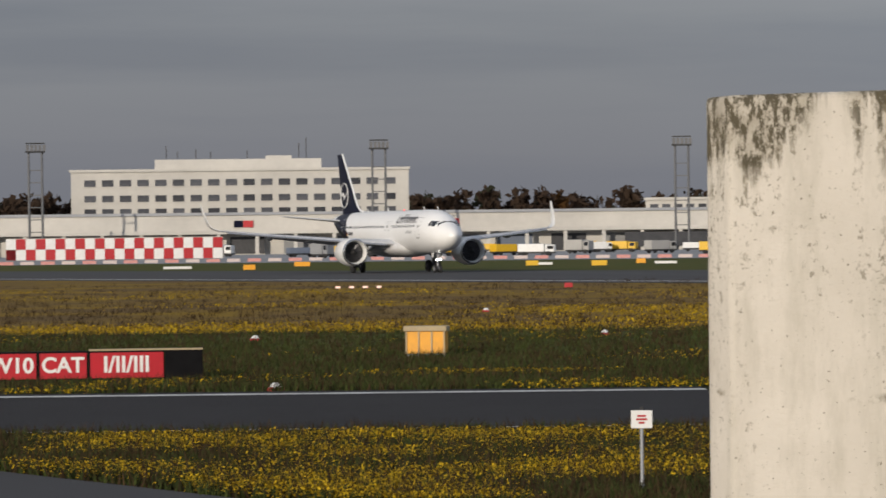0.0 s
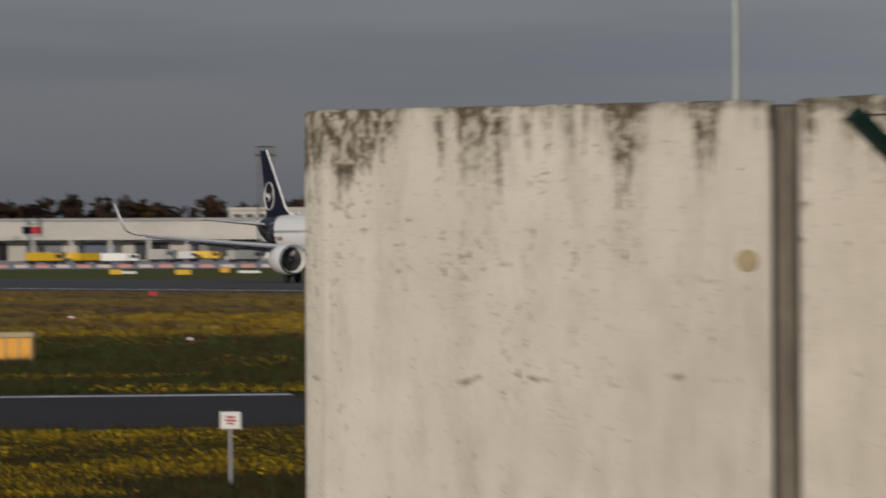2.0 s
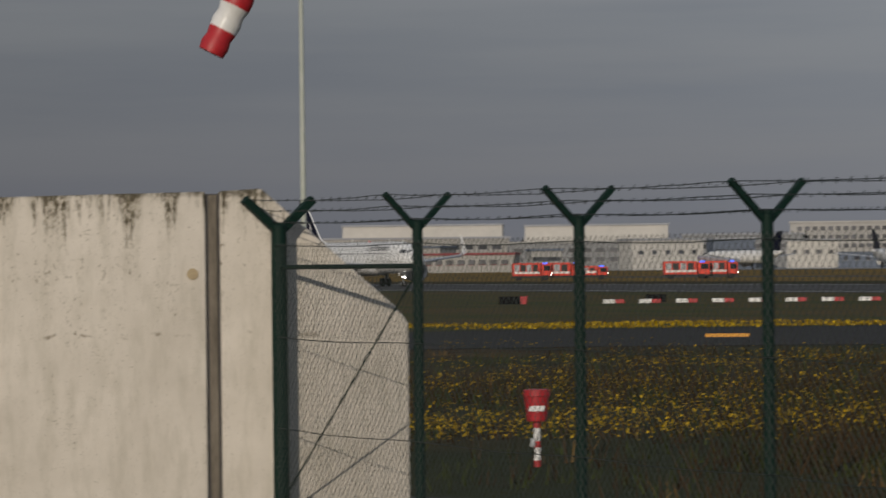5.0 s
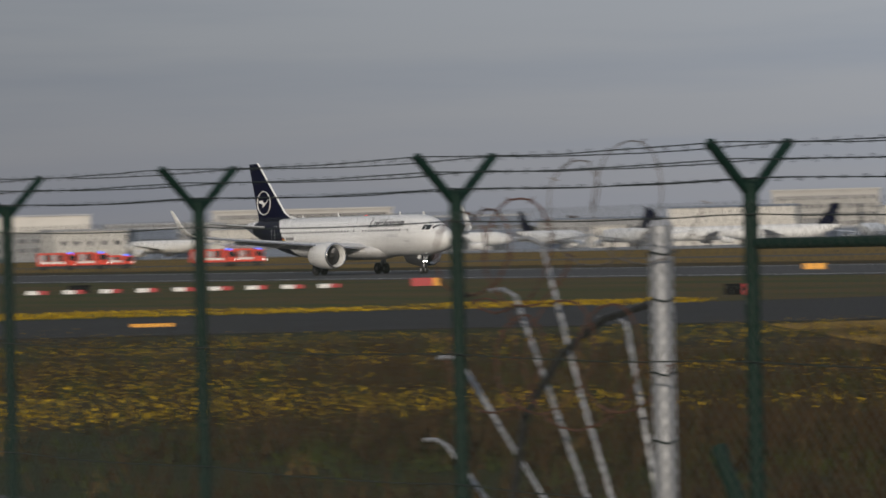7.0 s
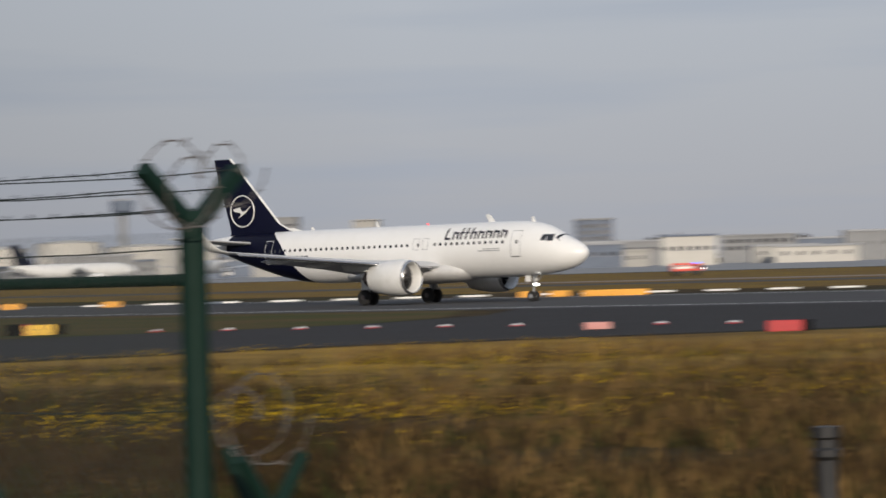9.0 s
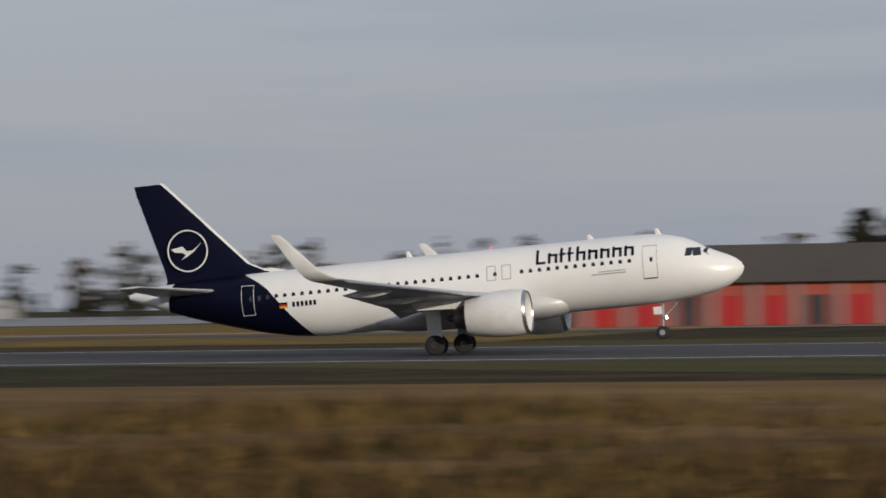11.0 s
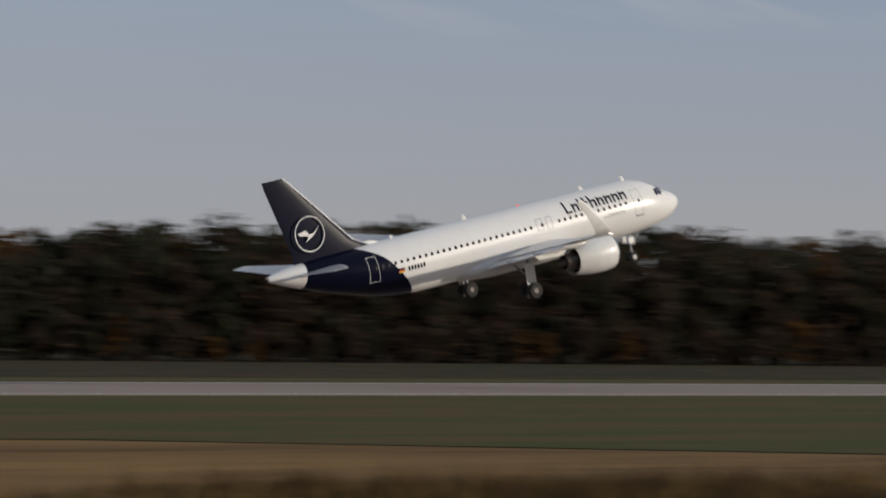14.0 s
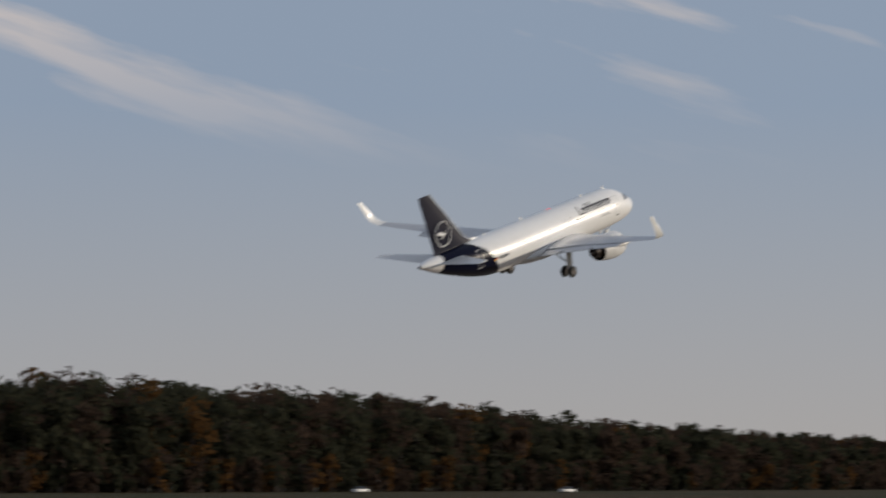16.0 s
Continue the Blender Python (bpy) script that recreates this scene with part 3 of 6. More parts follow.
wires = thing("barbed_wire", "thin barbed wire strands along the fence arms", "barbed wire")
k = 0
for s in (-1, 1):
    for f in (0.98, 0.66, 0.30):
        k += 1
        part("strand", strand(FENCE_Y + s * 0.26 * f, 3.31 - 0.05 + 0.25 * f, POSTS[0], POSTS[-1], 0.0032, M["wire"], seed=k), M["wire"], wires)
for z in (3.16, 2.45, 1.75):
    k += 1
    part("strand", strand(FENCE_Y - 0.04, z, POSTS[0], POSTS[-1], 0.0036, M["wire"], barbs=False, seed=k), M["wire"], wires)


def chain_link(x0, x1, z0, z1, cell=0.07, r=0.0022):
    """Diamond mesh of thin wire, as crossing slanted wires."""
    verts, faces = [], []
    h = z1 - z0

    def add(xa, za, xb, zb, off):
        d = Vector((xb - xa, 0, zb - za))
        nrm = Vector((-d.z, 0, d.x)).normalized() * r
        y = FENCE_Y - 0.05 + off
        i = len(verts)
        for x, z in ((xa, za), (xb, zb)):
            verts.extend([(x + nrm.x, y, z + nrm.z), (x - nrm.x, y, z - nrm.z), (x, y - 1.6 * r, z)])
        faces.extend([(i, i + 1, i + 4, i + 3), (i + 1, i + 2, i + 5, i + 4), (i + 2, i, i + 3, i + 5)])
    slope = 1.15
    for s in (-1, 1):
        x = x0 - h / slope
        while x < x1 + h / slope:
            xa, xb = (x, x + h / slope) if s > 0 else (x + h / slope, x)
            za, zb = z0, z1
            lo, hi = min(xa, xb), max(xa, xb)
            if hi > x0 and lo < x1:
                def cut(xv):
                    return za + (zb - za) * (xv - xa) / (xb - xa)
                if lo < x0:
                    if xa < xb:
                        xa, za = x0, cut(x0)
                    else:
                        xb, zb = x0, cut(x0)
                if hi > x1:
                    if xa < xb:
                        xb, zb = x1, za + (zb - za) * (x1 - xa) / (xb - xa)
                    else:
                        xa, za = x1, zb + (za - zb) * (x1 - xb) / (xa - xb)
                add(xa, za, xb, zb, 0.002 * s)
            x += cell
    me = bpy.data.meshes.new("chain_link")
    me.from_pydata(verts, [], faces)
    me.materials.append(M["mesh_wire"])
    return new("chain_link_mesh", me)


tagged(chain_link(POSTS[0], POSTS[-1], 1.0, 3.17), "fine diamond chain-link mesh stretched between the posts", "chain link", kind="stuff")


def rail(x0, x1, z0, z1, r, label, y=FENCE_Y):
    bm = bmesh.new()
    rod(bm, (x0, y, z0), (x1, y, z1), r, n=12)
    return tagged(part("fence_rail", bm, M["green"], smooth=True), label, "rail", "rails of the boundary fence")


rail(POSTS[0] + 0.05, POSTS[1] - 0.03, 2.985, 2.985, 0.019, "dark green horizontal brace rail between fence posts")
rail(POSTS[-2] + 0.03, POSTS[-1] - 0.05, 2.96, 2.96, 0.027, "dark green horizontal brace rail between fence posts")
rail(POSTS[0] + 0.08, POSTS[1] - 0.03, 1.2, 2.9, 0.007, "thin green diagonal tension rod", FENCE_Y - 0.02)
rail(POSTS[-1] + 0.18, POSTS[-1] + 0.62, 2.22, 1.4, 0.045, "dark green slanting brace of the end post")
rail(POSTS[-2] + 0.95, POSTS[-2] + 1.5, 2.02, 1.2, 0.045, "dark green slanting brace tube")
rail(POSTS[-2] - 0.28, POSTS[-2] + 0.12, 1.97, 1.2, 0.042, "dark green slanting brace tube")
low = thing("low_forked_post", "low dark green forked fence post beside the gap", "fence post", pose(POSTS[-1] + 0.56, FENCE_Y - 0.15, 0))
bm = bmesh.new()
rod(bm, (0, 0, 0), (0, 0, 1.98), 0.055, n=12)
part("shaft", bm, M["green"], low, smooth=True)
for s in (-1, 1):
    bm = bmesh.new()
    rod(bm, (0, 0, 1.94), (0.0, s * 0.2, 2.2), 0.034, 0.03, n=8)
    part("arm", bm, M["green"], low, smooth=True)

# ---- the old gate corner: white post, leaning poles, rusty coils ----
old = thing("white_post", "thick white painted steel post wound with wire", "post", pose(-14.01, 11.9, 0))
bm = bmesh.new()
rod(bm, (0, 0, 0), (0, 0, 3.06), 0.063, n=16)
loft(bm, [circle((0, 0, 3.06), 0.068, (0, 0, 1), 16), circle((0, 0, 3.09), 0.045, (0, 0, 1), 16)])
part("shaft", bm, M["galv"], old, smooth=True)
for z in (2.92, 2.68, 2.30, 1.95, 1.62):
    bm = bmesh.new()
    tube(bm, [Vector((0.068 * math.cos(a), 0.068 * math.sin(a), z + 0.01 * math.sin(3 * a))) for a in [j * 0.5236 for j in range(13)]], 0.006, 5)
    part("binding_wire", bm, M["wire"], old)

LEAN = [(-17.05, 2.70, -16.35, 1.4), (-17.55, 2.32, -16.55, 1.3), (-16.80, 2.98, -16.17, 1.3), (-17.70, 1.85, -16.9, 1.2), (-16.10, 2.55, -15.80, 1.3)]
for x0, z0, x1, z1 in LEAN:
    x0, x1 = x0 + 1.62, x1 + 1.62
    bm = bmesh.new()
    y = FENCE_Y + 0.55
    tube(bm, [(x0 - 0.22, y, z0 + 0.03), (x0 - 0.1, y, z0 + 0.035), (x0, y, z0), ((x0 + x1) / 2, y, (z0 + z1) / 2), (2 * x1 - x0, y, 2 * z1 - z0 if 2 * z1 - z0 > 0 else 0.0)], 0.013, 8)
    tagged(part("leaning_pole", bm, M["galv"], smooth=True), "thin bent galvanised pole leaning in the weeds", "pole", "leaning poles")


def coil(cx, cz, n, r, pitch, mat, seed, label, y=FENCE_Y + 0.35, tilt=0.0):
    rnd = random.Random(seed)
    bm = bmesh.new()
    pts = []
    for i in range(n * 20 + 1):
        a = i * 2 * math.pi / 20
        rr = r * (1 + 0.18 * math.sin(a * 0.37 + seed))
        pts.append((cx + pitch * i / 20 + rr * math.cos(a) * 0.95, y + 0.22 * rr * math.sin(a * 1.0 + 0.8) + rnd.uniform(-.01, .01), cz + tilt * i / 20 + rr * math.sin(a) + rnd.uniform(-.008, .008)))
    tube(bm, pts, 0.0065 if mat is M["rust"] else 0.0042, 5)
    for p in pts[::2]:
        d = Vector((rnd.uniform(-1, 1), rnd.uniform(-1, 1), rnd.uniform(-1, 1))).normalized() * 0.025
        rod(bm, Vector(p) - d, Vector(p) + d, 0.004, n=4)
    return tagged(part("razor_coil", bm, mat), label, "razor wire", "razor wire coils")


coil(-15.75, 2.92, 3, 0.27, 0.26, M["rust"], 3, "rusty razor wire coil sagging against the fence")
coil(-14.75, 3.17, 2, 0.29, 0.42, M["galv_dull"], 5, "loose grey razor wire coil above the fence")
coil(-15.6, 2.35, 4, 0.30, 0.36, M["rust"], 8, "rusty razor wire coil sagging in the weeds")
coil(-10.64, 3.43, 1, 0.15, 0.10, M["galv_dull"], 11, "loose grey razor wire loop on the end post", FENCE_Y + 0.22)
coil(-10.56, 3.40, 2, 0.16, 0.10, M["galv_dull"], 13, "loose grey razor wire loop on the end post", FENCE_Y - 0.2, -0.05)
coil(-10.40, 2.35, 2, 0.17, 0.13, M["galv_dull"], 17, "loose grey razor wire coil beside the end post", FENCE_Y)
bm = bmesh.new()
tube(bm, [(-15.5, 12.0, 0.0), (-15.45, 12.0, 1.5), (-15.3, 12.0, 2.05), (-14.95, 12.0, 2.4), (-14.6, 12.0, 2.58), (-14.1, 12.0, 2.68)], 0.022, 8)
tagged(part("cable_loop", bm, M["dark"], smooth=True), "dark bent hose looped over the weeds", "hose")
bol = thing("ribbed_post", "dark ribbed rubber-sleeved post stub", "post", Matrix.Translation(polar(32.6, 13.8)))
bm = bmesh.new()
turned(bm, [(0, 0.04), (1.2, 0.042), (2.2, 0.042), (2.215, 0.055), (2.24, 0.055), (2.25, 0.045), (2.28, 0.045), (2.29, 0.056), (2.33, 0.056), (2.335, 0.001)], (0, 0, 0), 14)
bmesh.ops.rotate(bm, verts=bm.verts, cent=(0, 0, 0), matrix=Matrix.Rotation(-math.pi / 2, 3, "Y"))
part("sleeve", bm, M["dark"], bol, smooth=True)


# ---- signs, cabinets and markers on the field ----
def facing(az, d, eye=(0, 0), turn=0.0):
    """A pose on the ground with local -y towards the eye."""
    return Matrix.Translation(polar(az, d, 0, eye)) @ pose(0, 0, 0, 0, 0, az + turn)


def text_mesh(text, size, mat, parent, at):
    cu = bpy.data.curves.new("sign_text", "FONT")
    cu.offset = 0.012
    cu.body, cu.size, cu.extrude, cu.align_x, cu.align_y = text, size, 0.004, "CENTER", "CENTER"
    tmp = bpy.data.objects.new("sign_text", cu)
    me = bpy.data.meshes.new_from_object(tmp)
    bpy.data.objects.remove(tmp)
    me.materials.append(mat)
    ob = new("lettering", me)
    ob.parent, ob.matrix_basis = parent, at
    return ob


def guidance_sign():
    """The red holding sign: three lit panels and a black end box."""
    s = thing("holding_sign", "red taxiway holding sign with white lettering and black end box", "sign", facing(79.46, 78.5, WEST_EYE, 1.5))
    edges = [-4.75, -3.62, -2.52, -0.84, 0.0]
    for i, (a, b) in enumerate(zip(edges, edges[1:])):
        part("housing" if i < 3 else "end_box", boxed(a + 0.005, b - 0.005, 0, 0.28, 0.06, 0.70, 0.012), M["black"], s)
        if i < 3:
            panel = part("panel", boxed(a + 0.05, b - 0.03, -0.012, 0.0, 0.10, 0.66), M["sign_red"], s, "glossy red panel")
            text_mesh(("W10", "CAT", "I/II/III")[i], 0.47 if i < 2 else 0.50, M["white"], panel, pose((a + b) / 2, -0.014, 0.385, 90, 0, 0))
    for x in (-4.3, -3.0, -1.7, -0.4):
        part("leg", boxed(x - 0.03, x + 0.03, 0.1, 0.16, 0, 0.07), M["dark"], s)
    part("weathered_top", boxed(-2.5, 0.0, -0.01, 0.29, 0.70, 0.735), M["tan"], s)


guidance_sign()
cab = thing("yellow_cabinet", "yellow-orange electrical cabinet with a tan roof, in the grass", "cabinet", facing(75.86, 93.5, WEST_EYE, -8))
part("body", boxed(-0.52, 0.52, -0.3, 0.3, 0.08, 0.66, 0.015), M["orange"], cab)
part("roof", boxed(-0.57, 0.57, -0.35, 0.35, 0.66, 0.80, 0.02), M["tan"], cab)
for x in (-0.5, -0.17, 0.17, 0.5):
    part("rib", boxed(x - 0.02, x + 0.02, -0.325, -0.3, 0.04, 0.66), M["tan"], cab)
part("plinth", boxed(-0.5, 0.5, -0.28, 0.28, 0, 0.08), M["facade_grey"], cab)


def dome_marker(az, d, eye=(0, 0), size=0.16):
    m = thing("edge_marker", "low red and white edge light marker", "edge marker", facing(az, d, eye), "edge markers")
    bm = bmesh.new()
    loft(bm, [circle((0, 0, z), r * size, (0, 0, 1), 12) for z, r in ((0, 1.1), (0.04, 1.05), (0.08, 0.85))])
    part("base", bm, M["red"], m, smooth=True)
    bm = bmesh.new()
    loft(bm, [circle((0, 0, z), r * size, (0, 0, 1), 12) for z, r in ((0.08, 0.84), (0.13, 0.65), (0.17, 0.3))])
    part("dome", bm, M["white"], m, smooth=True)


for az, d in ((78.3, 72.8), (78.62, 110), (73.0, 112), (74.9, 150)):
    dome_marker(az, d, WEST_EYE)
for i in range(4):
    lt = thing("approach_light", "small lit red and white approach light", "light", facing(77.28 - i * 0.22, 222, WEST_EYE), "approach lights")
    part("stem", boxed(-0.05, 0.05, -0.05, 0.05, 0, 0.12), M["dark"], lt)
    part("lens", boxed(-0.15, 0.15, -0.1, 0.1, 0.12, 0.25, 0.03), M["lamp_pink"], lt)


def board(name, az, d, w_, h_, mat, label, eye=(0, 0), z=0.1, category="sign", group="", side=None, share=0.3):
    b_ = thing(name, label, category, facing(az, d, eye), group)
    part("panel", boxed(-w_ / 2, w_ / 2, 0, 0.15, z, z + h_, 0.02), mat, b_)
    for s in (-0.4, 0.4):
        part("leg", boxed(s * w_ - 0.03, s * w_ + 0.03, 0.05, 0.11, 0, z + 0.02), M["dark"], b_)
    if side:
        part("side_box", boxed(w_ / 2 + 0.005, w_ / 2 + share * w_, 0, 0.15, z, z + h_, 0.02), side, b_)
    return b_


for az, d, w_, mat in ((78.7, 385, 1.3, "orange"), (74.15, 400, 1.4, "yellow"), (73.07, 390, 1.7, "yellow"), (77.85, 430, 1.9, "orange"), (72.4, 420, 1.1, "orange")):
    board("direction_sign", az, d, w_, 0.55, M[mat], "small yellow direction sign beside the runway", WEST_EYE, group="direction signs")
board("stop_marker", 73.57, 216, 0.5, 0.28, M["red"], "small dark red marker board", WEST_EYE)

post = thing("notice_post", "small white notice with red marks on a grey post", "sign post", facing(72.42, 42, WEST_EYE))
bm = bmesh.new()
rod(bm, (0, 0, 0), (0, 0, 0.98), 0.022, n=10)
part("pole", bm, M["galv"], post, smooth=True)
plate = part("plate", boxed(-0.125, 0.125, -0.03, -0.022, 0.80, 1.01, 0.003), M["white"], post)
for z, w_ in ((0.945, 0.10), (0.905, 0.13), (0.865, 0.07)):
    part("red_bar", boxed(-w_ / 2, w_ / 2, -0.034, -0.0305, z - 0.012, z + 0.012), M["red"], plate)
part("cap", boxed(-0.02, 0.02, -0.02, 0.02, 0.98, 1.05), M["dark"], post)


def barrier_block(az, d, mat, turn=0):
    b_ = thing("road_barrier", "weathered dirty white plastic road barrier", "barrier", facing(az, d, WEST_EYE, turn), "road barriers")
    bm = bmesh.new()
    loft(bm, [[(x, y, z) for x, y in ((-0.44, -w_), (0.44, -w_), (0.44, w_), (-0.44, w_))] for z, w_ in ((0, 0.2), (0.08, 0.19), (0.17, 0.11), (0.29, 0.09))])
    part("block", bm, mat, b_)
    part("foot", boxed(-0.2, 0.2, -0.235, -0.222, 0.0, 0.06), M["dark"], b_)


for i, az in enumerate((77.3, 75.7, 74.15, 71.9)):
    barrier_block(az, 35.2 + 0.1 * i, M["barrier_white"], 5 * i - 6)
beacon = board("chevron_board", 74.3, 33.8, 0.27, 0.28, M["red"], "red and white chevron warning board", WEST_EYE, 0.16, "warning board")
for i in (-1, 1):
    bm = bmesh.new()
    vs = [bm.verts.new(p) for p in ((i * 0.06 - 0.05, -0.003, 0.165), (i * 0.06 + 0.01, -0.003, 0.165), (i * 0.06 + 0.06, -0.003, 0.435), (i * 0.06, -0.003, 0.435))]
    bm.faces.new(vs)
    part("stripe", bm, M["white"], beacon)

bucket = thing("red_marker_post", "red bucket-shaped marker on a red and white post", "marker post", facing(60.9, 52))
for i in range(7):
    bm = bmesh.new()
    rod(bm, (0, 0, 0.095 * i), (0, 0, 0.095 * (i + 1)), 0.052, n=12)
    part("band", bm, M["white"] if i % 3 else M["red"], bucket, smooth=True)
bm = bmesh.new()
loft(bm, [circle((0, 0, z), r, (0, 0, 1), 16) for z, r in ((0.665, 0.13), (0.68, 0.145), (1.03, 0.185), (1.04, 0.2), (1.13, 0.2), (1.14, 0.15))])
part("bucket", bm, M["red"], bucket, smooth=True)
part("white_label", boxed(-0.11, 0.11, -0.178, -0.166, 0.82, 0.90), M["white"], bucket)
part("bracket", boxed(-0.1, -0.04, -0.06, 0.06, 0.3, 0.42), M["galv"], bucket)

sock = thing("windsock", "limp red and white windsock on a tall pale mast", "windsock", facing(64.65, 130))
bm = bmesh.new()
rod(bm, (0, 0, 0), (0, 0, 8), 0.12, 0.10, 12)
rod(bm, (0, 0, 8), (0, 0, 15.5), 0.10, 0.07, 12)
part("mast", bm, M["mast"], sock, smooth=True)
cloth = new("cloth", bpy.data.meshes.new("cloth"))
cloth.parent, cloth.matrix_basis = sock, pose(0, 0, 14.7)
bm = bmesh.new()
tube(bm, [Vector((-1.15 + 0.66 * math.cos(a_), 0.66 * math.sin(a_), -0.1)) for a_ in [j * math.pi / 10 for j in range(21)]], 0.03, 6, cap=False)
bm.to_mesh(cloth.data)
bm.free()
cloth.data.materials.append(M["galv"])
for i in range(5):
    bm = bmesh.new()
    z0, z1 = 14.6 - i * 0.95, 14.6 - (i + 1) * 0.95
    c0, c1 = -1.15 - 0.10 * i, -1.15 - 0.10 * (i + 1)
    loft(bm, [circle((c, 0.08 * math.sin(z * 3), z), (0.66 - 0.035 * (14.6 - z)) * (1 + 0.08 * math.sin(z * 7)), (0.1, 0, 1), 14) for c, z in ((c0, z0), ((c0 * 2 + c1) / 3, (z0 * 2 + z1) / 3), ((c0 + 2 * c1) / 3, (z0 + 2 * z1) / 3), (c1, z1))], cap=i in (0, 4))
    bmesh.ops.translate(bm, verts=bm.verts, vec=(0, 0, -14.7))
    part("cloth_band", bm, M["white"] if i % 2 else M["red"], cloth, smooth=True)
bm = bmesh.new()
rod(bm, (0, 0, 14.7), (-1.3, 0, 14.7), 0.04)
part("arm", bm, M["galv"], sock)

# marker boards and signs beyond the fence
for i in range(9):
    board("marker_board", 59.75 - 0.585 * i, 246, 0.85, 0.28, M["white"], "low white and red marker board in the grass", group="marker boards", side=M["red"], share=0.75)
for az, d, mat, side in ((61.35, 247, "black", "red"), (59.0, 252, "black", None), (53.5, 243, "red", "orange"), (48.5, 176, "black", "red"), (45.55, 172, "black", "red")):
    board("taxi_sign", az, d, 1.5 if d > 200 else 0.9, 0.55, M[mat], "small dark taxiway sign with a coloured end", side=M[side] if side else None, group="taxi signs")
board("yellow_sign", 45.2, 172, 1.75, 0.5, M["yellow"], "yellow taxiway direction sign with black end", side=M["black"])
board("orange_strip", 57.85, 138, 1.7, 0.16, M["orange"], "flat orange marker lying in the grass", z=0.0)
for i in range(9):
    dome_marker(43.3 - 1.16 * i, 176 - 2.5 * i, size=0.26)
for az, d, w_ in ((35.9, 285, 5.2), (36.8, 288, 1.6), (37.3, 290, 1.5), (29.9, 300, 1.2), (47.2, 300, 2.0), (45.6, 310, 1.8), (44.0, 305, 1.6)):
    board("orange_barrier", az, d, w_, 0.5, M["orange"], "low orange barrier element on the far grass", z=0.05, category="barrier", group="orange barriers")
board("red_sign", 33.2, 134, 1.3, 0.42, M["red"], "low red taxiway sign with dark end", side=M["black"])
board("striped_marker", 36.2, 150, 1.1, 0.3, M["barrier_red"], "red and white striped marker board", z=0.05)
for i in range(16):
    board("white_edge_board", 44.2 - 1.0 * i, 318 - 1.5 * i, 2.6, 0.16, M["white"], "low white edge board on the grass", z=0.02, category="edge board", group="white edge boards")
board("concrete_sign", -24.4, 116, 0.75, 0.40, M["white"], "white equipment board with a faded red stripe", z=0.05, side=None)
part("red_stripe", boxed(-0.34, 0.34, -0.006, -0.001, 0.12, 0.2), M["barrier_red"], bpy.data.objects["concrete_sign"])
board("grey_sign", -22.6, 120, 0.6, 0.5, M["tan"], "weathered grey board with a red top", z=0.05)
board("red_tip", -22.9, 121.5, 0.75, 0.12, M["red"], "narrow red board beside the runway", z=0.5)
board("dark_stub", -15.6, 60, 0.45, 0.35, M["dark"], "dark low equipment stub in the grass", z=0.02, category="stub")
board("white_slab", -28.9, 58, 1.0, 0.2, M["white"], "low white slab in the grass", z=0.02, category="slab")


# ---- buildings ----
def hall(name, az, d, w_, dep, h_, wall, roof, label, eye=(0, 0), turn=0.0, rows=(), cols=0, win_w=1.6, win_h=1.3, doors=0, group=""):
    """A building with its front towards the eye: wall, roof slab with parapet, each window with its frame, dock doors."""
    b_ = thing(name, label, "building", facing(az, d, eye, turn), group)
    part("wall", boxed(-w_ / 2, w_ / 2, 0, dep, 0, h_), wall, b_)
    part("roof", boxed(-w_ / 2 - 0.4, w_ / 2 + 0.4, -0.5, dep + 0.4, h_, h_ + 0.7), roof, b_)
    if cols:
        pitch = w_ * 0.94 / cols
        pane = frame_ = None
        for z in rows:
            for c in range(cols):
                x = -w_ * 0.47 + pitch * (c + 0.5)
                if pane is None:
                    pane = part("window", boxed(-win_w / 2, win_w / 2, -0.05, -0.01, -win_h / 2, win_h / 2), M["glass_far"], b_, at=pose(x, 0, z))
                    frame_ = part("sill", boxed(-win_w / 2 - 0.1, win_w / 2 + 0.1, -0.2, -0.06, -win_h / 2 - 0.15, -win_h / 2), roof, pane)
                else:
                    p = new("window", pane.data)
                    p.parent, p.matrix_basis = b_, pose(x, 0, z)
                    s = new("sill", frame_.data)
                    s.parent = p
    for i in range(doors):
        x = -w_ * 0.46 + w_ * 0.92 * (i + 0.5) / doors
        part("dock_door", boxed(x - w_ * 0.3 / doors, x + w_ * 0.3 / doors, -0.06, -0.01, 0.2, min(4.6, h_ * 0.45)), (M["recess"], M["facade_grey"], M["facade_blue"])[i % 3], b_)
    return b_


cargo = hall("cargo_hall", 77.0, 900, 250, 40, 10.0, M["facade"], M["roof"], "long low white cargo hall with dock doors", WEST_EYE, doors=17)
part("canopy", boxed(-125, 125, -5, -0.1, 5.2, 6.2), M["facade"], cargo, "pale dock canopy")
for i in range(26):
    part("pillar", boxed(-122 + i * 9.7, -121.1 + i * 9.7, -4.8, -4.0, 0, 5.2), M["facade"], cargo)
# solid dark panels: the shade inside the open docks is put into their colour
part("dark_dock", boxed(68, 118, -5.3, -5.05, 1.0, 4.6), M["recess"], cargo, "dark panel painted as the shade of an open dock")
part("dark_dock", boxed(-124, -96, -5.3, -5.05, 1.6, 4.9), M["recess"], cargo, "dark panel painted as the shade of an open dock")
for x in (-30.5, 21.5):
    part("logo_bar", boxed(x, x + 2.2, -0.35, -0.12, 6.9, 8.6), M["navy"], cargo, "dark blue company mark")
    part("logo_bar", boxed(x + 2.35, x + 4.9, -0.35, -0.12, 6.9, 8.6), M["red"], cargo, "red company mark")

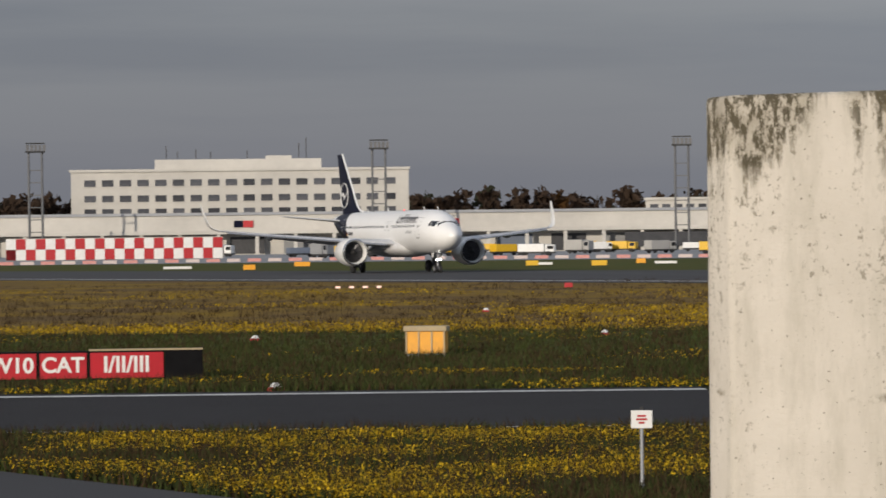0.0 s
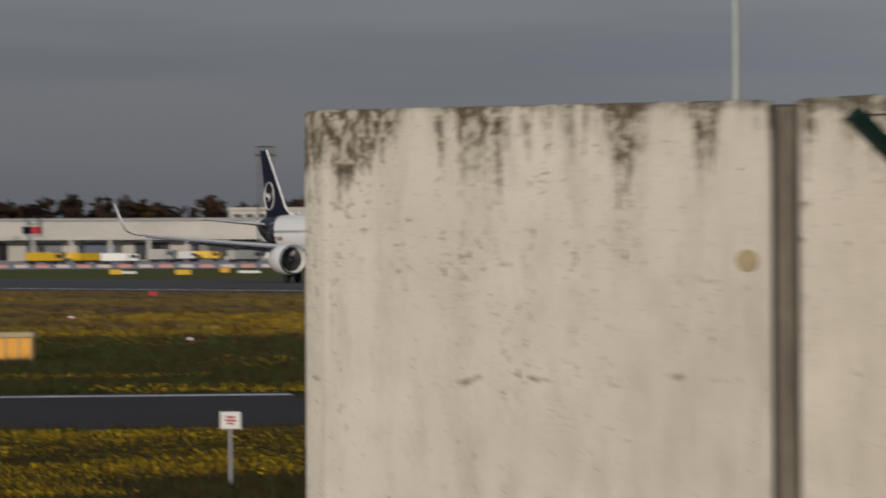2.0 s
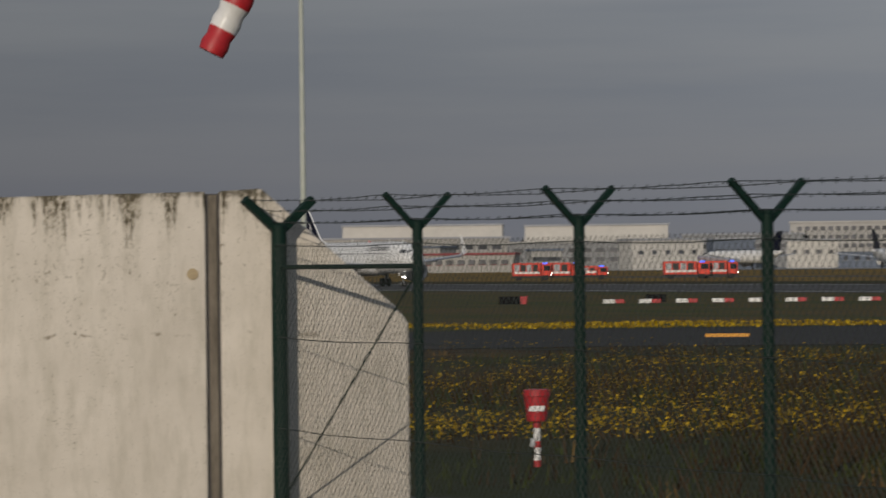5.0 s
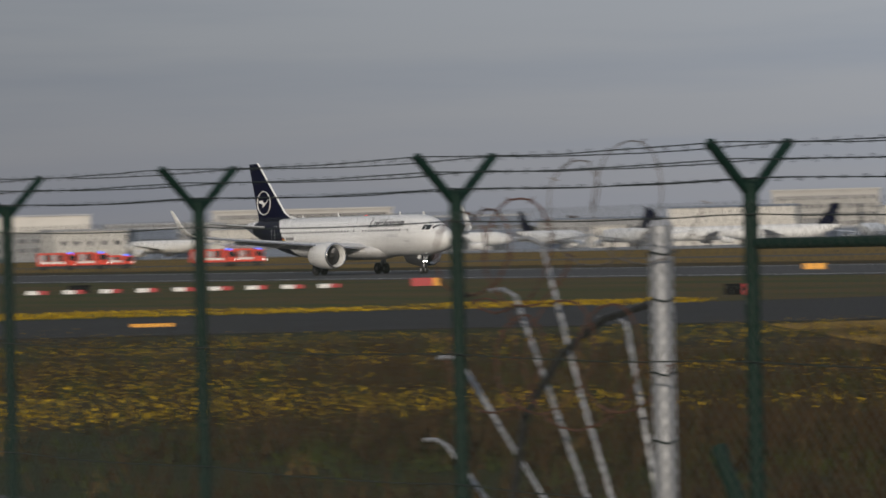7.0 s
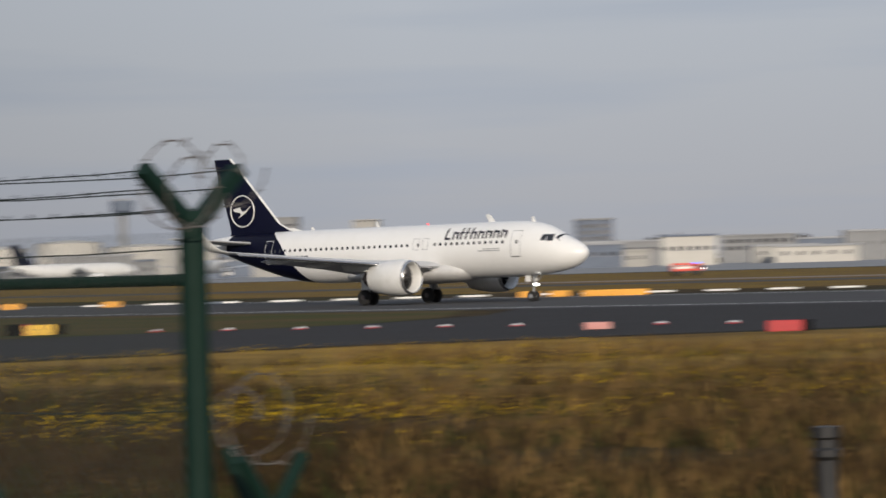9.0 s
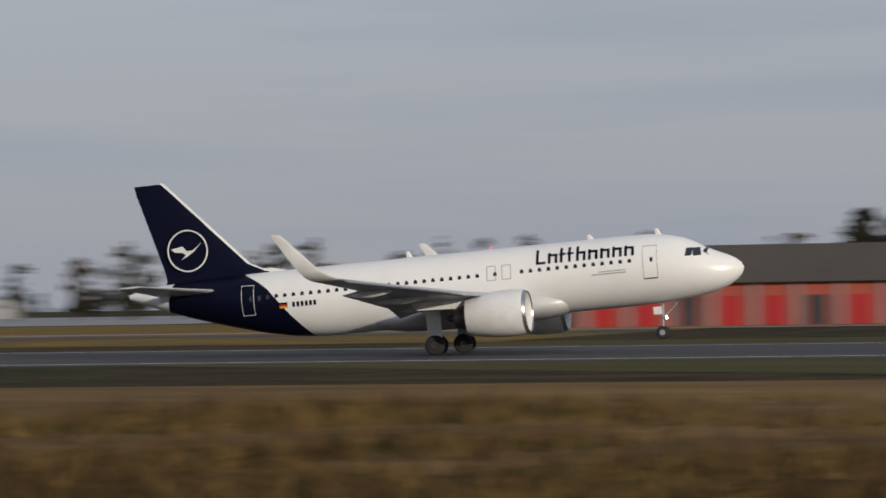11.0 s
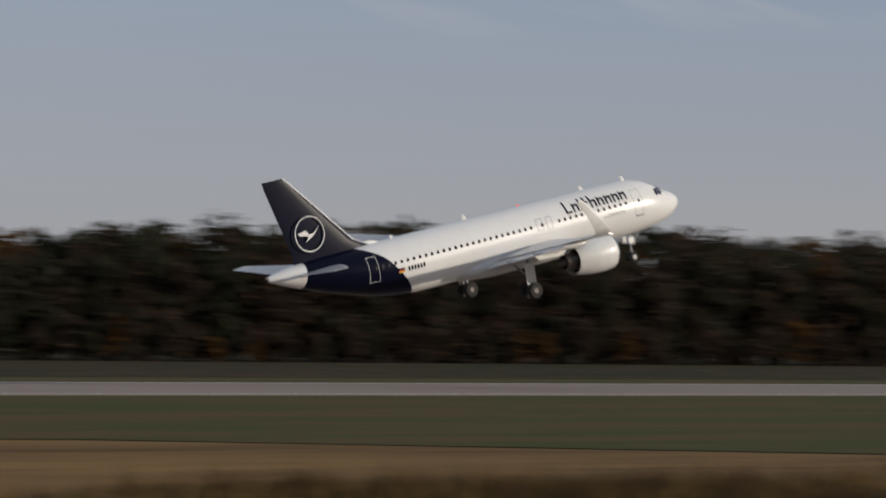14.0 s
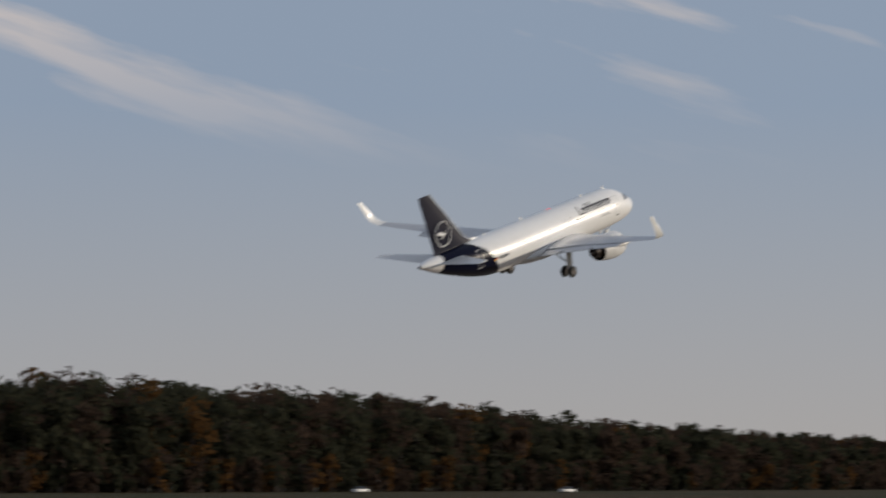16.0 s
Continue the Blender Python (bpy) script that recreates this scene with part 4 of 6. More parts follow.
office = hall("office_block", 78.83, 962, 91, 22, 22.4, M["facade"], M["facade"], "white three-storey office block with window bands", WEST_EYE, rows=(19.4, 15.2, 11.6), cols=18, win_w=3.1, win_h=1.75)
part("penthouse", boxed(-23, 22, 3, 16, 23.1, 25.7), M["facade"], office, "white rooftop plant storey")
part("plant_room", boxed(7, 14, 4, 15, 25.7, 26.6), M["facade"], office)
for x, h_ in ((-20, 29.5), (-17, 28), (-12, 28.6), (-8, 27.8), (2, 28.2), (16, 30), (18, 31.5)):
    bm = bmesh.new()
    rod(bm, (x, 8, 26), (x, 8, h_), 0.12, n=6)
    part("antenna", bm, M["dark"], office)
hall("annex_block", 71.6, 958, 24, 14, 13.2, M["facade"], M["facade"], "small white two-storey annex behind the cargo hall", WEST_EYE, rows=(11.3,), cols=7, win_w=2.2, win_h=1.6)


def flood_mast(az, d, h_, eye):
    m = thing("floodlight_mast", "tall twin-pole floodlight mast with a lamp frame", "light mast", facing(az, d, eye), "floodlight masts")
    for s in (-1.6, 1.6):
        bm = bmesh.new()
        rod(bm, (s, 0, 0), (s, 0, h_ - 1), 0.34, 0.26, 10)
        part("pole", bm, M["mast_grey"], m, smooth=True)
    for z in (6, 9, 12, 15, 18, 21):
        part("tie", boxed(-1.6, 1.6, -0.1, 0.1, z, z + 0.25), M["mast_grey"], m)
    part("platform", boxed(-2.4, 2.4, -0.8, 0.8, h_ - 1.2, h_ - 0.8), M["dark"], m)
    part("top_frame", boxed(-2.3, 2.3, -0.5, 0.5, h_ + 0.9, h_ + 1.2), M["dark"], m)
    for i in range(5):
        part("lamp", boxed(-2.2 + i * 1.0, -1.5 + i * 1.0, -0.5, 0.1, h_ - 0.8, h_ + 0.7), M["mast_grey"], m)


for az in (82.1, 76.6, 71.73):
    flood_mast(az, 868, 26.6, WEST_EYE)

# checkered barrier wall: each panel is a piece of its own
check = thing("checkered_barrier", "red and white checkered barrier wall beside the apron", "barrier", facing(80.85, 700, WEST_EYE))
part("backing", boxed(-21.2, 21.2, 0.0, 0.3, 0, 4.3), M["facade"], check)
meshes = [part("panel", boxed(-0.95, 0.95, -0.15, -0.01, -1.02, 1.02), M[c], check, at=pose(-20.2, 0, 1.1)).data for c in ("red", "white")]
for r in range(2):
    for c in range(22):
        if r == 0 and c == 0:
            continue
        p = new("panel", meshes[(r + c) % 2])
        p.parent, p.matrix_basis = check, pose(-20.2 + 1.92 * c, 0, 1.1 + 2.08 * r)


def service_vehicle(az, d, mat, length, h_, label, eye, turn=0, category="vehicle", lit=False, group=""):
    v = thing("service_vehicle" if category == "vehicle" else category.replace(" ", "_"), label, category, facing(az, d, eye, turn), group)
    part("chassis", boxed(-length / 2, length / 2, -1.05, 1.05, 0.45, 0.75), M["dark"], v)
    part("body", boxed(-length / 2, length * 0.22, -1.2, 1.2, 0.75, h_, 0.08), mat, v)
    part("cab", boxed(length * 0.24, length / 2, -1.15, 1.15, 0.7, h_ * 0.93, 0.15), mat, v)
    part("windscreen", boxed(length * 0.30, length * 0.47, -1.17, -1.155, h_ * 0.55, h_ * 0.84), M["glass"], v)
    for x in (-length * 0.33, length * 0.33):
        for s in (-1, 1):
            bm = bmesh.new()
            rod(bm, (x, s * 0.85, 0.48), (x, s * 1.14, 0.48), 0.48, n=14)
            part("wheel", bm, M["rubber"], v, smooth=True)
    if lit:
        part("beacon", boxed(length * 0.30, length * 0.40, -0.7, 0.7, h_ * 0.93, h_ * 0.93 + 0.25, 0.04), M["lamp_blue"], v, "lit blue beacon")
        part("headlamp", boxed(length / 2 - 0.01, length / 2 + 0.06, -0.9, -0.6, 0.95, 1.2), M["lamp"], v)
        part("stripe", boxed(-length * 0.45, length * 0.2, -1.215, -1.2, 1.1, 1.45), M["white"], v)
        for i in range(4):
            part("locker", boxed(-length * 0.46 + i * length * 0.16, -length * 0.33 + i * length * 0.16, -1.213, -1.2, 1.5, h_ - 0.3), M["dark" if i % 2 else "galv"], v)
    return v


trucks = []
for i, (az, d) in enumerate(((59.35, 590), (58.9, 592), (58.45, 594), (56.85, 585), (56.35, 588))):
    trucks.append(service_vehicle(az, d, M["signal"], 7.6 if i % 2 else 6.4, 2.9 if i != 2 else 2.3, "bright red fire engine with silver lockers and blue beacon", (0, 0), 6, "fire engine", True, "fire engines"))
fire = bpy.data.objects["fire_engine.004"]
bm = bmesh.new()
rod(bm, (-3.4, 0, 3.5), (3.6, 0, 2.9), 0.35, n=6)
part("ladder", bm, M["galv"], fire, "turntable ladder")
service_vehicle(34.75, 560, M["signal"], 4.6, 2.0, "red airport fire command car with blue beacon", (0, 0), 10, "command car", True)
rnd = random.Random(5)
for i in range(26):
    az = rnd.choice((rnd.uniform(70.8, 75.5), rnd.uniform(70.8, 75.5), rnd.uniform(76, 80)))
    service_vehicle(az, rnd.uniform(640, 850), M[rnd.choice(("white", "white", "facade_pale", "facade_grey", "facade_blue", "yellow", "facade_grey", "white"))], rnd.uniform(3, 7), rnd.uniform(1.8, 2.9),
                    "small airport service vehicle parked on the cargo apron", WEST_EYE, rnd.uniform(-40, 40), group="cargo apron vehicles")
for i in range(40):
    az = 70.7 + 0.33 * i
    board("apron_block", az, 575 - 2 * abs(i - 20), 2.1, 0.5, M["barrier_white" if i % 2 else "barrier_red"], "low red and white apron barrier block", WEST_EYE, 0.02, "barrier", "apron barrier blocks")
for az in (79.8, 74.0, 72.0, 79.9):
    board("white_pad", az, 420, 2.6, 0.3, M["white"], "low white pad beside the runway", WEST_EYE, 0.02, "pad", "white pads")

# terminals along the far side
D0 = 1300
for az, d, w_, h_, mat, roof, label, rows, cols in (
        (62.75, 1380, 62, 17.5, "facade", "roof", "large plain white aircraft hangar", (), 0),
        (59.95, 1390, 56, 17.0, "facade", "roof", "large plain white aircraft hangar", (), 0),
        (63.0, 1240, 72, 11.5, "facade_pale", "roof", "long pale grey service hall with window bands", (8.5, 5.0), 14),
        (60.0, 1230, 60, 9.5, "facade_grey", "facade_pale", "long grey service hall with window bands", (7.0, 3.8), 12),
        (64.9, 1260, 50, 10.0, "facade_grey", "roof", "grey service hall with dark openings", (6.5,), 9),
        (62.4, 1120, 44, 5.5, "facade_pale", "red_roof", "long low pier building with a red roof", (3.2,), 12),
        (57.6, 1300, 44, 12.0, "facade_grey", "roof", "grey aircraft maintenance hall with windows", (8.0, 5.0), 9),
        (55.4, 1310, 66, 16.2, "facade_pale", "facade_pale", "pale concrete multi-storey car park", (14.2, 11.0, 7.8, 4.6), 22),
        (52.9, 1320, 52, 12.5, "facade_blue", "roof", "dark blue grey terminal hall", (8.5, 5.2), 12),
        (50.6, 1330, 48, 10.5, "facade_grey", "facade_blue", "grey terminal wing with window band", (7.0,), 12),
        (48.5, 1240, 44, 13.0, "facade", "facade_blue", "white terminal hall with a dark roof", (5.0,), 9),
        (47.0, 1330, 40, 19.0, "facade_pale", "facade_pale", "banded pale airport office block", (16.5, 13.3, 10.1, 6.9), 12),
        (41.6, 1380, 60, 10.0, "facade_blue", "roof", "dark blue grey airport warehouse", (7.0,), 14),
        (39.7, 1400, 46, 13.0, "facade_grey", "roof", "grey airport warehouse with windows", (9.0,), 10),
        (39.9, 2600, 18, 36.0, "facade_pale", "facade_pale", "pale distant office tower", (36, 30, 24, 18), 5),
        (41.2, 2500, 18, 38.0, "facade_grey", "facade_grey", "grey distant office tower", (33, 27, 21), 4),
        (38.2, 1420, 58, 9.0, "facade_blue", "roof", "low dark blue grey hall", (6.0,), 13),
        (36.2, 1500, 15, 19.5, "facade_blue", "facade_grey", "dark slab office block", (17, 14.4, 11.8, 9.2, 6.6), 6),
        (35.6, 1420, 66, 9.5, "facade_grey", "roof", "low grey hall with a pale roof", (6.5,), 14),
        (33.6, 1420, 30, 10.5, "facade_grey", "facade_grey", "grey office building with window bands", (8.6, 5.8), 8),
        (31.8, 1480, 60, 9.0, "facade_blue", "roof", "low dark blue grey hall", (6,), 12),
        (29.8, 1450, 38, 12.0, "facade_grey", "roof", "grey hall at the field's edge", (8,), 8),
        (28.2, 1440, 34, 12.5, "facade_grey", "roof", "grey hall at the field's edge", (8,), 8),
        (24.5, 1500, 90, 8.0, "facade_blue", "roof", "low dark hall at the field's edge", (5,), 16)):
    hall("terminal_building", az, d, w_, 30, h_, M[mat], M[roof], label, (0, 0), rnd.uniform(-6, 6), rows, cols, w_ * 0.62 / max(cols, 1), 1.5, group="terminal buildings")


for i in range(46):
    az = 20.5 + i * 1.0 + rnd.uniform(-0.4, 0.4)
    hh = rnd.uniform(4.5, 10.5)
    hall("apron_building", az, rnd.uniform(1180, 1290), rnd.uniform(9, 30), rnd.uniform(10, 20), hh, M[rnd.choice(("facade_grey", "facade_blue", "facade_pale", "facade_grey", "facade"))],
         M[rnd.choice(("roof", "facade_blue", "facade_pale"))], "low airport service building with a window band", (0, 0), rnd.uniform(-25, 25), (hh * 0.6,), rnd.randint(4, 8), 1.6, 1.3, group="apron buildings")


def storage_tank(az, d, r, h_):
    t_ = thing("storage_tank", "white cylindrical fuel storage tank", "tank", facing(az, d), "storage tanks")
    bm = bmesh.new()
    loft(bm, [circle((0, 0, z), q, (0, 0, 1), 32) for z, q in ((0, r), (h_, r), (h_ + 0.1, r * 0.98), (h_ + 1.0, r * 0.2))])
    part("shell", bm, M["facade"], t_, smooth=True)
    bm = bmesh.new()
    tube(bm, [Vector((1.01 * r * math.cos(a), 1.01 * r * math.sin(a), h_)) for a in [j * math.pi / 16 for j in range(33)]], 0.15, 4)
    part("rim", bm, M["galv"], t_)


for az, d, r, h_ in ((45.75, 1290, 10, 12.5), (44.65, 1280, 12, 14), (43.45, 1270, 13.5, 12), (42.6, 1300, 8, 10)):
    storage_tank(az, d, r, h_)
tower = thing("control_tower", "slim grey control tower with a dark glazed head", "control tower", facing(43.78, 1330))
bm = bmesh.new()
loft(bm, [circle((0, 0, z), r, (0, 0, 1), 12) for z, r in ((0, 2.2), (20, 1.6), (24, 1.6), (25, 3.0))])
part("shaft", bm, M["facade_grey"], tower, smooth=True)
bm = bmesh.new()
loft(bm, [circle((0, 0, z), r, (0, 0, 1), 12) for z, r in ((25, 3.2), (26, 4.2), (29, 4.6), (29.6, 4.4))])
part("cab", bm, M["facade_blue"], tower)
bm = bmesh.new()
loft(bm, [circle((0, 0, z), r, (0, 0, 1), 12) for z, r in ((29.6, 4.6), (30.4, 3.8))])
part("roof", bm, M["roof"], tower)

shed = thing("low_hangar", "low hall with a dark roof and orange-red wall behind the runway", "building", pose(-42, 402, 0))
part("wall", boxed(-44, 35, 0, 24, 0, 4.9), M["brick_orange"], shed)
part("roof", boxed(-45, 36, -1, 25, 4.9, 9.2), M["dark_roof"], shed)
for i in range(16):
    part("pillar", boxed(-42 + 4.9 * i, -41.4 + 4.9 * i, -0.3, -0.01, 0, 4.9), M["facade_grey"], shed)
    part("door", boxed(-40.6 + 4.9 * i, -38.2 + 4.9 * i, -0.12, -0.01, 0.1, 3.4), M["recess" if i % 3 == 0 else "red"], shed)
booth = thing("monitor_booth", "small grey booth with a dull red roof", "booth", pose(54.5, 398, 0))
part("wall", boxed(-1.9, 1.9, 0, 3, 0, 2.0), M["facade_grey"], booth)
part("roof", boxed(-3.4, 3.4, -0.6, 3.6, 2.0, 3.7, 0.5), M["brick_orange"], booth)
for x, y in ((472, 448), (638, 483), (690, 462)):
    v = thing("parked_car", "small white parked car at the forest edge", "car", pose(x, y, 0, 0, 0, rnd.uniform(-15, 15)), "parked cars")
    part("body", boxed(-2.2, 2.2, -0.85, 0.85, 0.3, 0.95, 0.15), M["white"], v)
    part("cabin", boxed(-1.1, 1.2, -0.75, 0.75, 0.95, 1.45, 0.2), M["glass"], v)
    for x1 in (-1.35, 1.35):
        for s in (-1, 1):
            bm = bmesh.new()
            rod(bm, (x1, s * 0.7, 0.32), (x1, s * 0.88, 0.32), 0.32, n=12)
            part("wheel", bm, M["rubber"], v, smooth=True)


# ---- parked airliners before the terminals ----
def parked_airliner(at):
    p = thing("parked_airliner", "white airliner parked on the distant apron", "airplane", at, "parked airliners")
    bm = bmesh.new()
    loft(bm, [circle((x, 0, 3.9 + dz), r, (1, 0, 0), 14) for x, r, dz in ((19, 0.1, -0.4), (18, 1.0, -0.2), (15, 1.8, 0), (12, 2.0, 0), (-9, 2.0, 0), (-14, 1.3, 0.6), (-18, 0.3, 1.4))])
    part("fuselage", bm, M["white"], p, smooth=True)
    bm = bmesh.new()
    loft(bm, [[(x0, -0.15, z), (x0 + 0.3, 0.15, z), (x1, 0, z)] for z, x0, x1 in ((5.5, -11, -17), (11.5, -16.5, -18.6))])
    part("fin", bm, M["navy"], p)
    for s in (-1, 1):
        bm = bmesh.new()
        loft(bm, [[(x0, s * y, z), (x0 - c / 2, s * y, z + 0.2), (x0 - c, s * y, z)] for y, x0, c, z in ((1.5, 5, 6, 3), (17, -3.5, 1.6, 4.6))])
        part("wing", bm, M["wing"], p)
        bm = bmesh.new()
        rod(bm, (7, s * 5.8, 2.0), (3, s * 5.8, 2.0), 1.2, 0.8, 14)
        part("engine", bm, M["white"], p, smooth=True)
        bm = bmesh.new()
        rod(bm, (0, s * 3.8, 0), (0, s * 3.8, 2.4), 0.35, n=8)
        part("main_gear", bm, M["dark"], p)
    bm = bmesh.new()
    rod(bm, (13, 0, 0), (13, 0, 2.2), 0.25, n=8)
    part("nose_gear", bm, M["dark"], p)
    return p


first_parked = parked_airliner(facing(53.0, 1010, turn=25))
for az, d, turn in ((51.4, 1040, 60), (50.2, 990, 110), (49.0, 1030, 30), (47.7, 1000, 150), (46.3, 1050, 80), (44.6, 1010, 20), (42.4, 1060, 100), (55.2, 1060, 70), (57.6, 1080, 130)):
    copy_thing(first_parked, facing(az, d, turn=turn))


# ---- woods ----
def woods(name, spots, mats, label, seed, clump=0.8, per=150, leaf_share=(0.5, 0.35, 0.15)):
    """Many trees in one mesh: tapered trunks with limbs, and crowns of small tilted leaf clumps in uneven lobes."""
    rg = np.random.default_rng(seed)
    verts, faces, mat_ids = [], [], []
    for x, y, h_ in spots:
        kind = rg.choice(len(leaf_share), p=leaf_share)
        i = len(verts)
        r = 0.018 * h_
        lean = rg.normal(0, 0.02 * h_, 2)
        for z, q in ((0, r), (h_ * 0.85, r * 0.25)):
            for a in range(5):
                verts.append((x + q * math.cos(a * 1.257) + lean[0] * z / h_, y + q * math.sin(a * 1.257) + lean[1] * z / h_, z))
        for a in range(5):
            faces.append((i + a, i + (a + 1) % 5, i + 5 + (a + 1) % 5, i + 5 + a))
            mat_ids.append(len(mats) - 1)
        lobes = []
        for _ in range(13):
            z = h_ * rg.uniform(0.12, 0.91)
            spread = h_ * (0.20 if kind == 0 else 0.24) * math.sin(min(1.0, (1.04 - z / h_) * 1.7) * math.pi / 2 + 0.15)
            a, q = rg.uniform(0, 6.283), rg.uniform(0.2, 1.0) * spread
            c = np.array((x + q * math.cos(a), y + q * math.sin(a), z))
            lobes.append((c, h_ * rg.uniform(0.08, 0.15)))
            i = len(verts)
            t0 = np.array((x, y, z - 0.12 * h_))
            verts.extend([tuple(t0 + (0.08, 0, 0)), tuple(t0 - (0.08, 0, 0)), tuple(t0 + (0, 0.08, 0.1)), tuple(c)])
            faces.extend([(i, i + 1, i + 3), (i + 1, i + 2, i + 3), (i + 2, i, i + 3)])
            mat_ids.extend([len(mats) - 1] * 3)
        pick = np.arange(per) % len(lobes)
        mid = np.array([c for c, _ in lobes])[pick]
        rad = np.array([q for _, q in lobes])[pick] * rg.uniform(0.5, 1.1, per)
        v, u1, u2 = (q / np.linalg.norm(q, axis=1)[:, None] for q in rg.normal(0, 1, (3, per, 3)))
        p = mid + v * rad[:, None] * (1.0, 1.0, 0.75)
        u1, u2 = u1 * clump * rg.uniform(0.5, 1.2, (per, 1)), u2 * clump * rg.uniform(0.5, 1.2, (per, 1))
        i = len(verts)
        verts.extend(np.stack((p - u1, p - u2 * 0.7, p + u1, p + u2), 1).reshape(-1, 3).tolist())
        faces.extend(np.arange(i, i + 4 * per).reshape(-1, 4).tolist())
        mat_ids.extend([int(kind)] * per)
    me = bpy.data.meshes.new(name)
    me.from_pydata(verts, [], faces)
    for m in mats:
        me.materials.append(m)
    me.polygons.foreach_set("material_index", mat_ids)
    return tagged(new(name, me), label, "woods", kind="stuff")


rnd = random.Random(21)
LEAVES = [M["pine"], M["autumn"], M["ochre"], M["bark"]]
front = []
FOREST_TOP = ((-60, 17.0), (-20, 17.5), (11, 20.5), (43, 24.0), (85, 31.0), (120, 30.5), (150, 29.0), (190, 26.0), (212, 26.0), (238, 28.0), (281, 23.5), (355, 26.5),
              (470, 28.5), (600, 29.0), (740, 27.5), (860, 22.5), (1000, 19.5), (1330, 17.0))     # metres along the edge, height of the trees
for row in range(5):
    for x in range(-60, 1330, 5):
        tall = np.interp(x, *zip(*FOREST_TOP)) * (1 + 0.06 * noise.noise(Vector((x * 0.03, row * 3.1, 2.0))))
        front.append((x + rnd.uniform(-3, 3), 535 + row * 6 + max(0, x - 600) * 0.12 + rnd.uniform(-3, 3), tall * rnd.uniform(0.86, 1.02) * (0.82 if row == 0 else 1)))
woods("forest", front, LEAVES, "dense autumn forest edge of dark pines and brown oaks", 2, 0.9, 380, (0.58, 0.38, 0.04))
woods("forest_shrubs", [(x + rnd.uniform(-3, 3), 526 + max(0, x - 600) * 0.12 + rnd.uniform(-3, 4), rnd.uniform(4, 10)) for x in range(30, 1330, 3)], LEAVES,
      "brown and orange shrubs along the forest edge", 4, 0.8, 100, (0.3, 0.55, 0.15))
woods("forest_undergrowth", [(x + rnd.uniform(-3, 3), 556 + max(0, x - 600) * 0.12 + rnd.uniform(-4, 14), 0.68 * np.interp(x, *zip(*FOREST_TOP)) * rnd.uniform(0.85, 1.1)) for x in range(-60, 1330, 3)], LEAVES,
      "dense dark undergrowth inside the forest", 14, 1.7, 95, (0.6, 0.4, 0.0))
woods("far_forest", [(x, 900 + rnd.uniform(-30, 30), rnd.uniform(15, 22)) for x in range(-330, 60, 6)], LEAVES, "distant dark autumn forest", 6, 1.3, 70, (0.6, 0.35, 0.05))
spots = []
for i in range(150):
    p = polar(rnd.uniform(69, 85), rnd.uniform(1060, 1130), 0, WEST_EYE)
    spots.append((p.x, p.y, rnd.uniform(15.5, 19.5)))
woods("cargo_woods", spots, LEAVES, "bare brown autumn trees behind the cargo halls", 8, 1.5, 190, (0.2, 0.75, 0.05))
spots = []
for i in range(330):
    p = polar(rnd.uniform(8, 67), rnd.uniform(1650, 1800))
    spots.append((p.x, p.y, rnd.uniform(9, 15)))
woods("horizon_woods", spots, LEAVES, "low dark woods along the horizon", 9, 1.6, 50, (0.6, 0.35, 0.05))


# ---- field plants ----
def plants(name, spots, mat, label, seed, h_=(0.2, 0.5), width=0.02, blades=7, spread=0.12, flat=False):
    """Tufts of blades, or of small flat flower heads, in one mesh."""
    rg = np.random.default_rng(seed)
    n = len(spots) * blades
    base = np.repeat(np.asarray(spots, float), blades, axis=0)
    a = rg.uniform(0, 2 * np.pi, n)
    hh = rg.uniform(h_[0], h_[1], n)
    off = rg.normal(0, spread, (n, 2))
    x, y = base[:, 0] + off[:, 0], base[:, 1] + off[:, 1]
    if flat:
        s = width * rg.uniform(0.6, 1.3, n)
        tilt = rg.normal(0, 0.5, (n, 2))
        v = np.zeros((n, 4, 3))
        for k_, (da, db) in enumerate(((-1, -1), (1, -1), (1, 1), (-1, 1))):
            v[:, k_, 0] = x + s * (da * np.cos(a) - db * np.sin(a))
            v[:, k_, 1] = y + s * (da * np.sin(a) + db * np.cos(a))
            v[:, k_, 2] = hh + s * (da * tilt[:, 0] + db * tilt[:, 1])
        faces = np.arange(n * 4).reshape(n, 4)
    else:
        v = np.zeros((n, 3, 3))
        lean = rg.normal(0, 0.35, (n, 2)) * hh[:, None]
        w2 = width * rg.uniform(0.6, 1.4, n)
        v[:, 0] = np.stack((x - w2 * np.cos(a), y - w2 * np.sin(a), np.zeros(n)), 1)
        v[:, 1] = np.stack((x + w2 * np.cos(a), y + w2 * np.sin(a), np.zeros(n)), 1)
        v[:, 2] = np.stack((x + lean[:, 0], y + lean[:, 1], hh), 1)
        faces = np.arange(n * 3).reshape(n, 3)
    me = bpy.data.meshes.new(name)
    me.from_pydata(v.reshape(-1, 3).tolist(), [], faces.tolist())
    me.materials.append(mat)
    return tagged(new(name, me), label, "plants", kind="stuff")


def drift(x, y, scale, seed):
    return noise.noise(Vector((x * scale, y * scale, seed * 7.7)))


def scatter(count, rule, rg, az0, az1, d0, d1, eye=(0, 0)):
    """Points in a ring sector that a rule (x, y, distance) -> chance lets stand; nearer ones denser."""
    out = []
    while len(out) < count:
        az = rg.uniform(az0, az1)
        d = 1 / rg.uniform(1 / d1, 1 / d0)
        p = polar(az, d, 0, eye)
        if rg.random() < rule(p.x, p.y, d):
            out.append((p.x, p.y))
    return out


rg = random.Random(31)


def west_depth(x, y):
    return (Vector((x, y, 0)) - Vector((*WEST_EYE, 0))).dot(WEST_V)


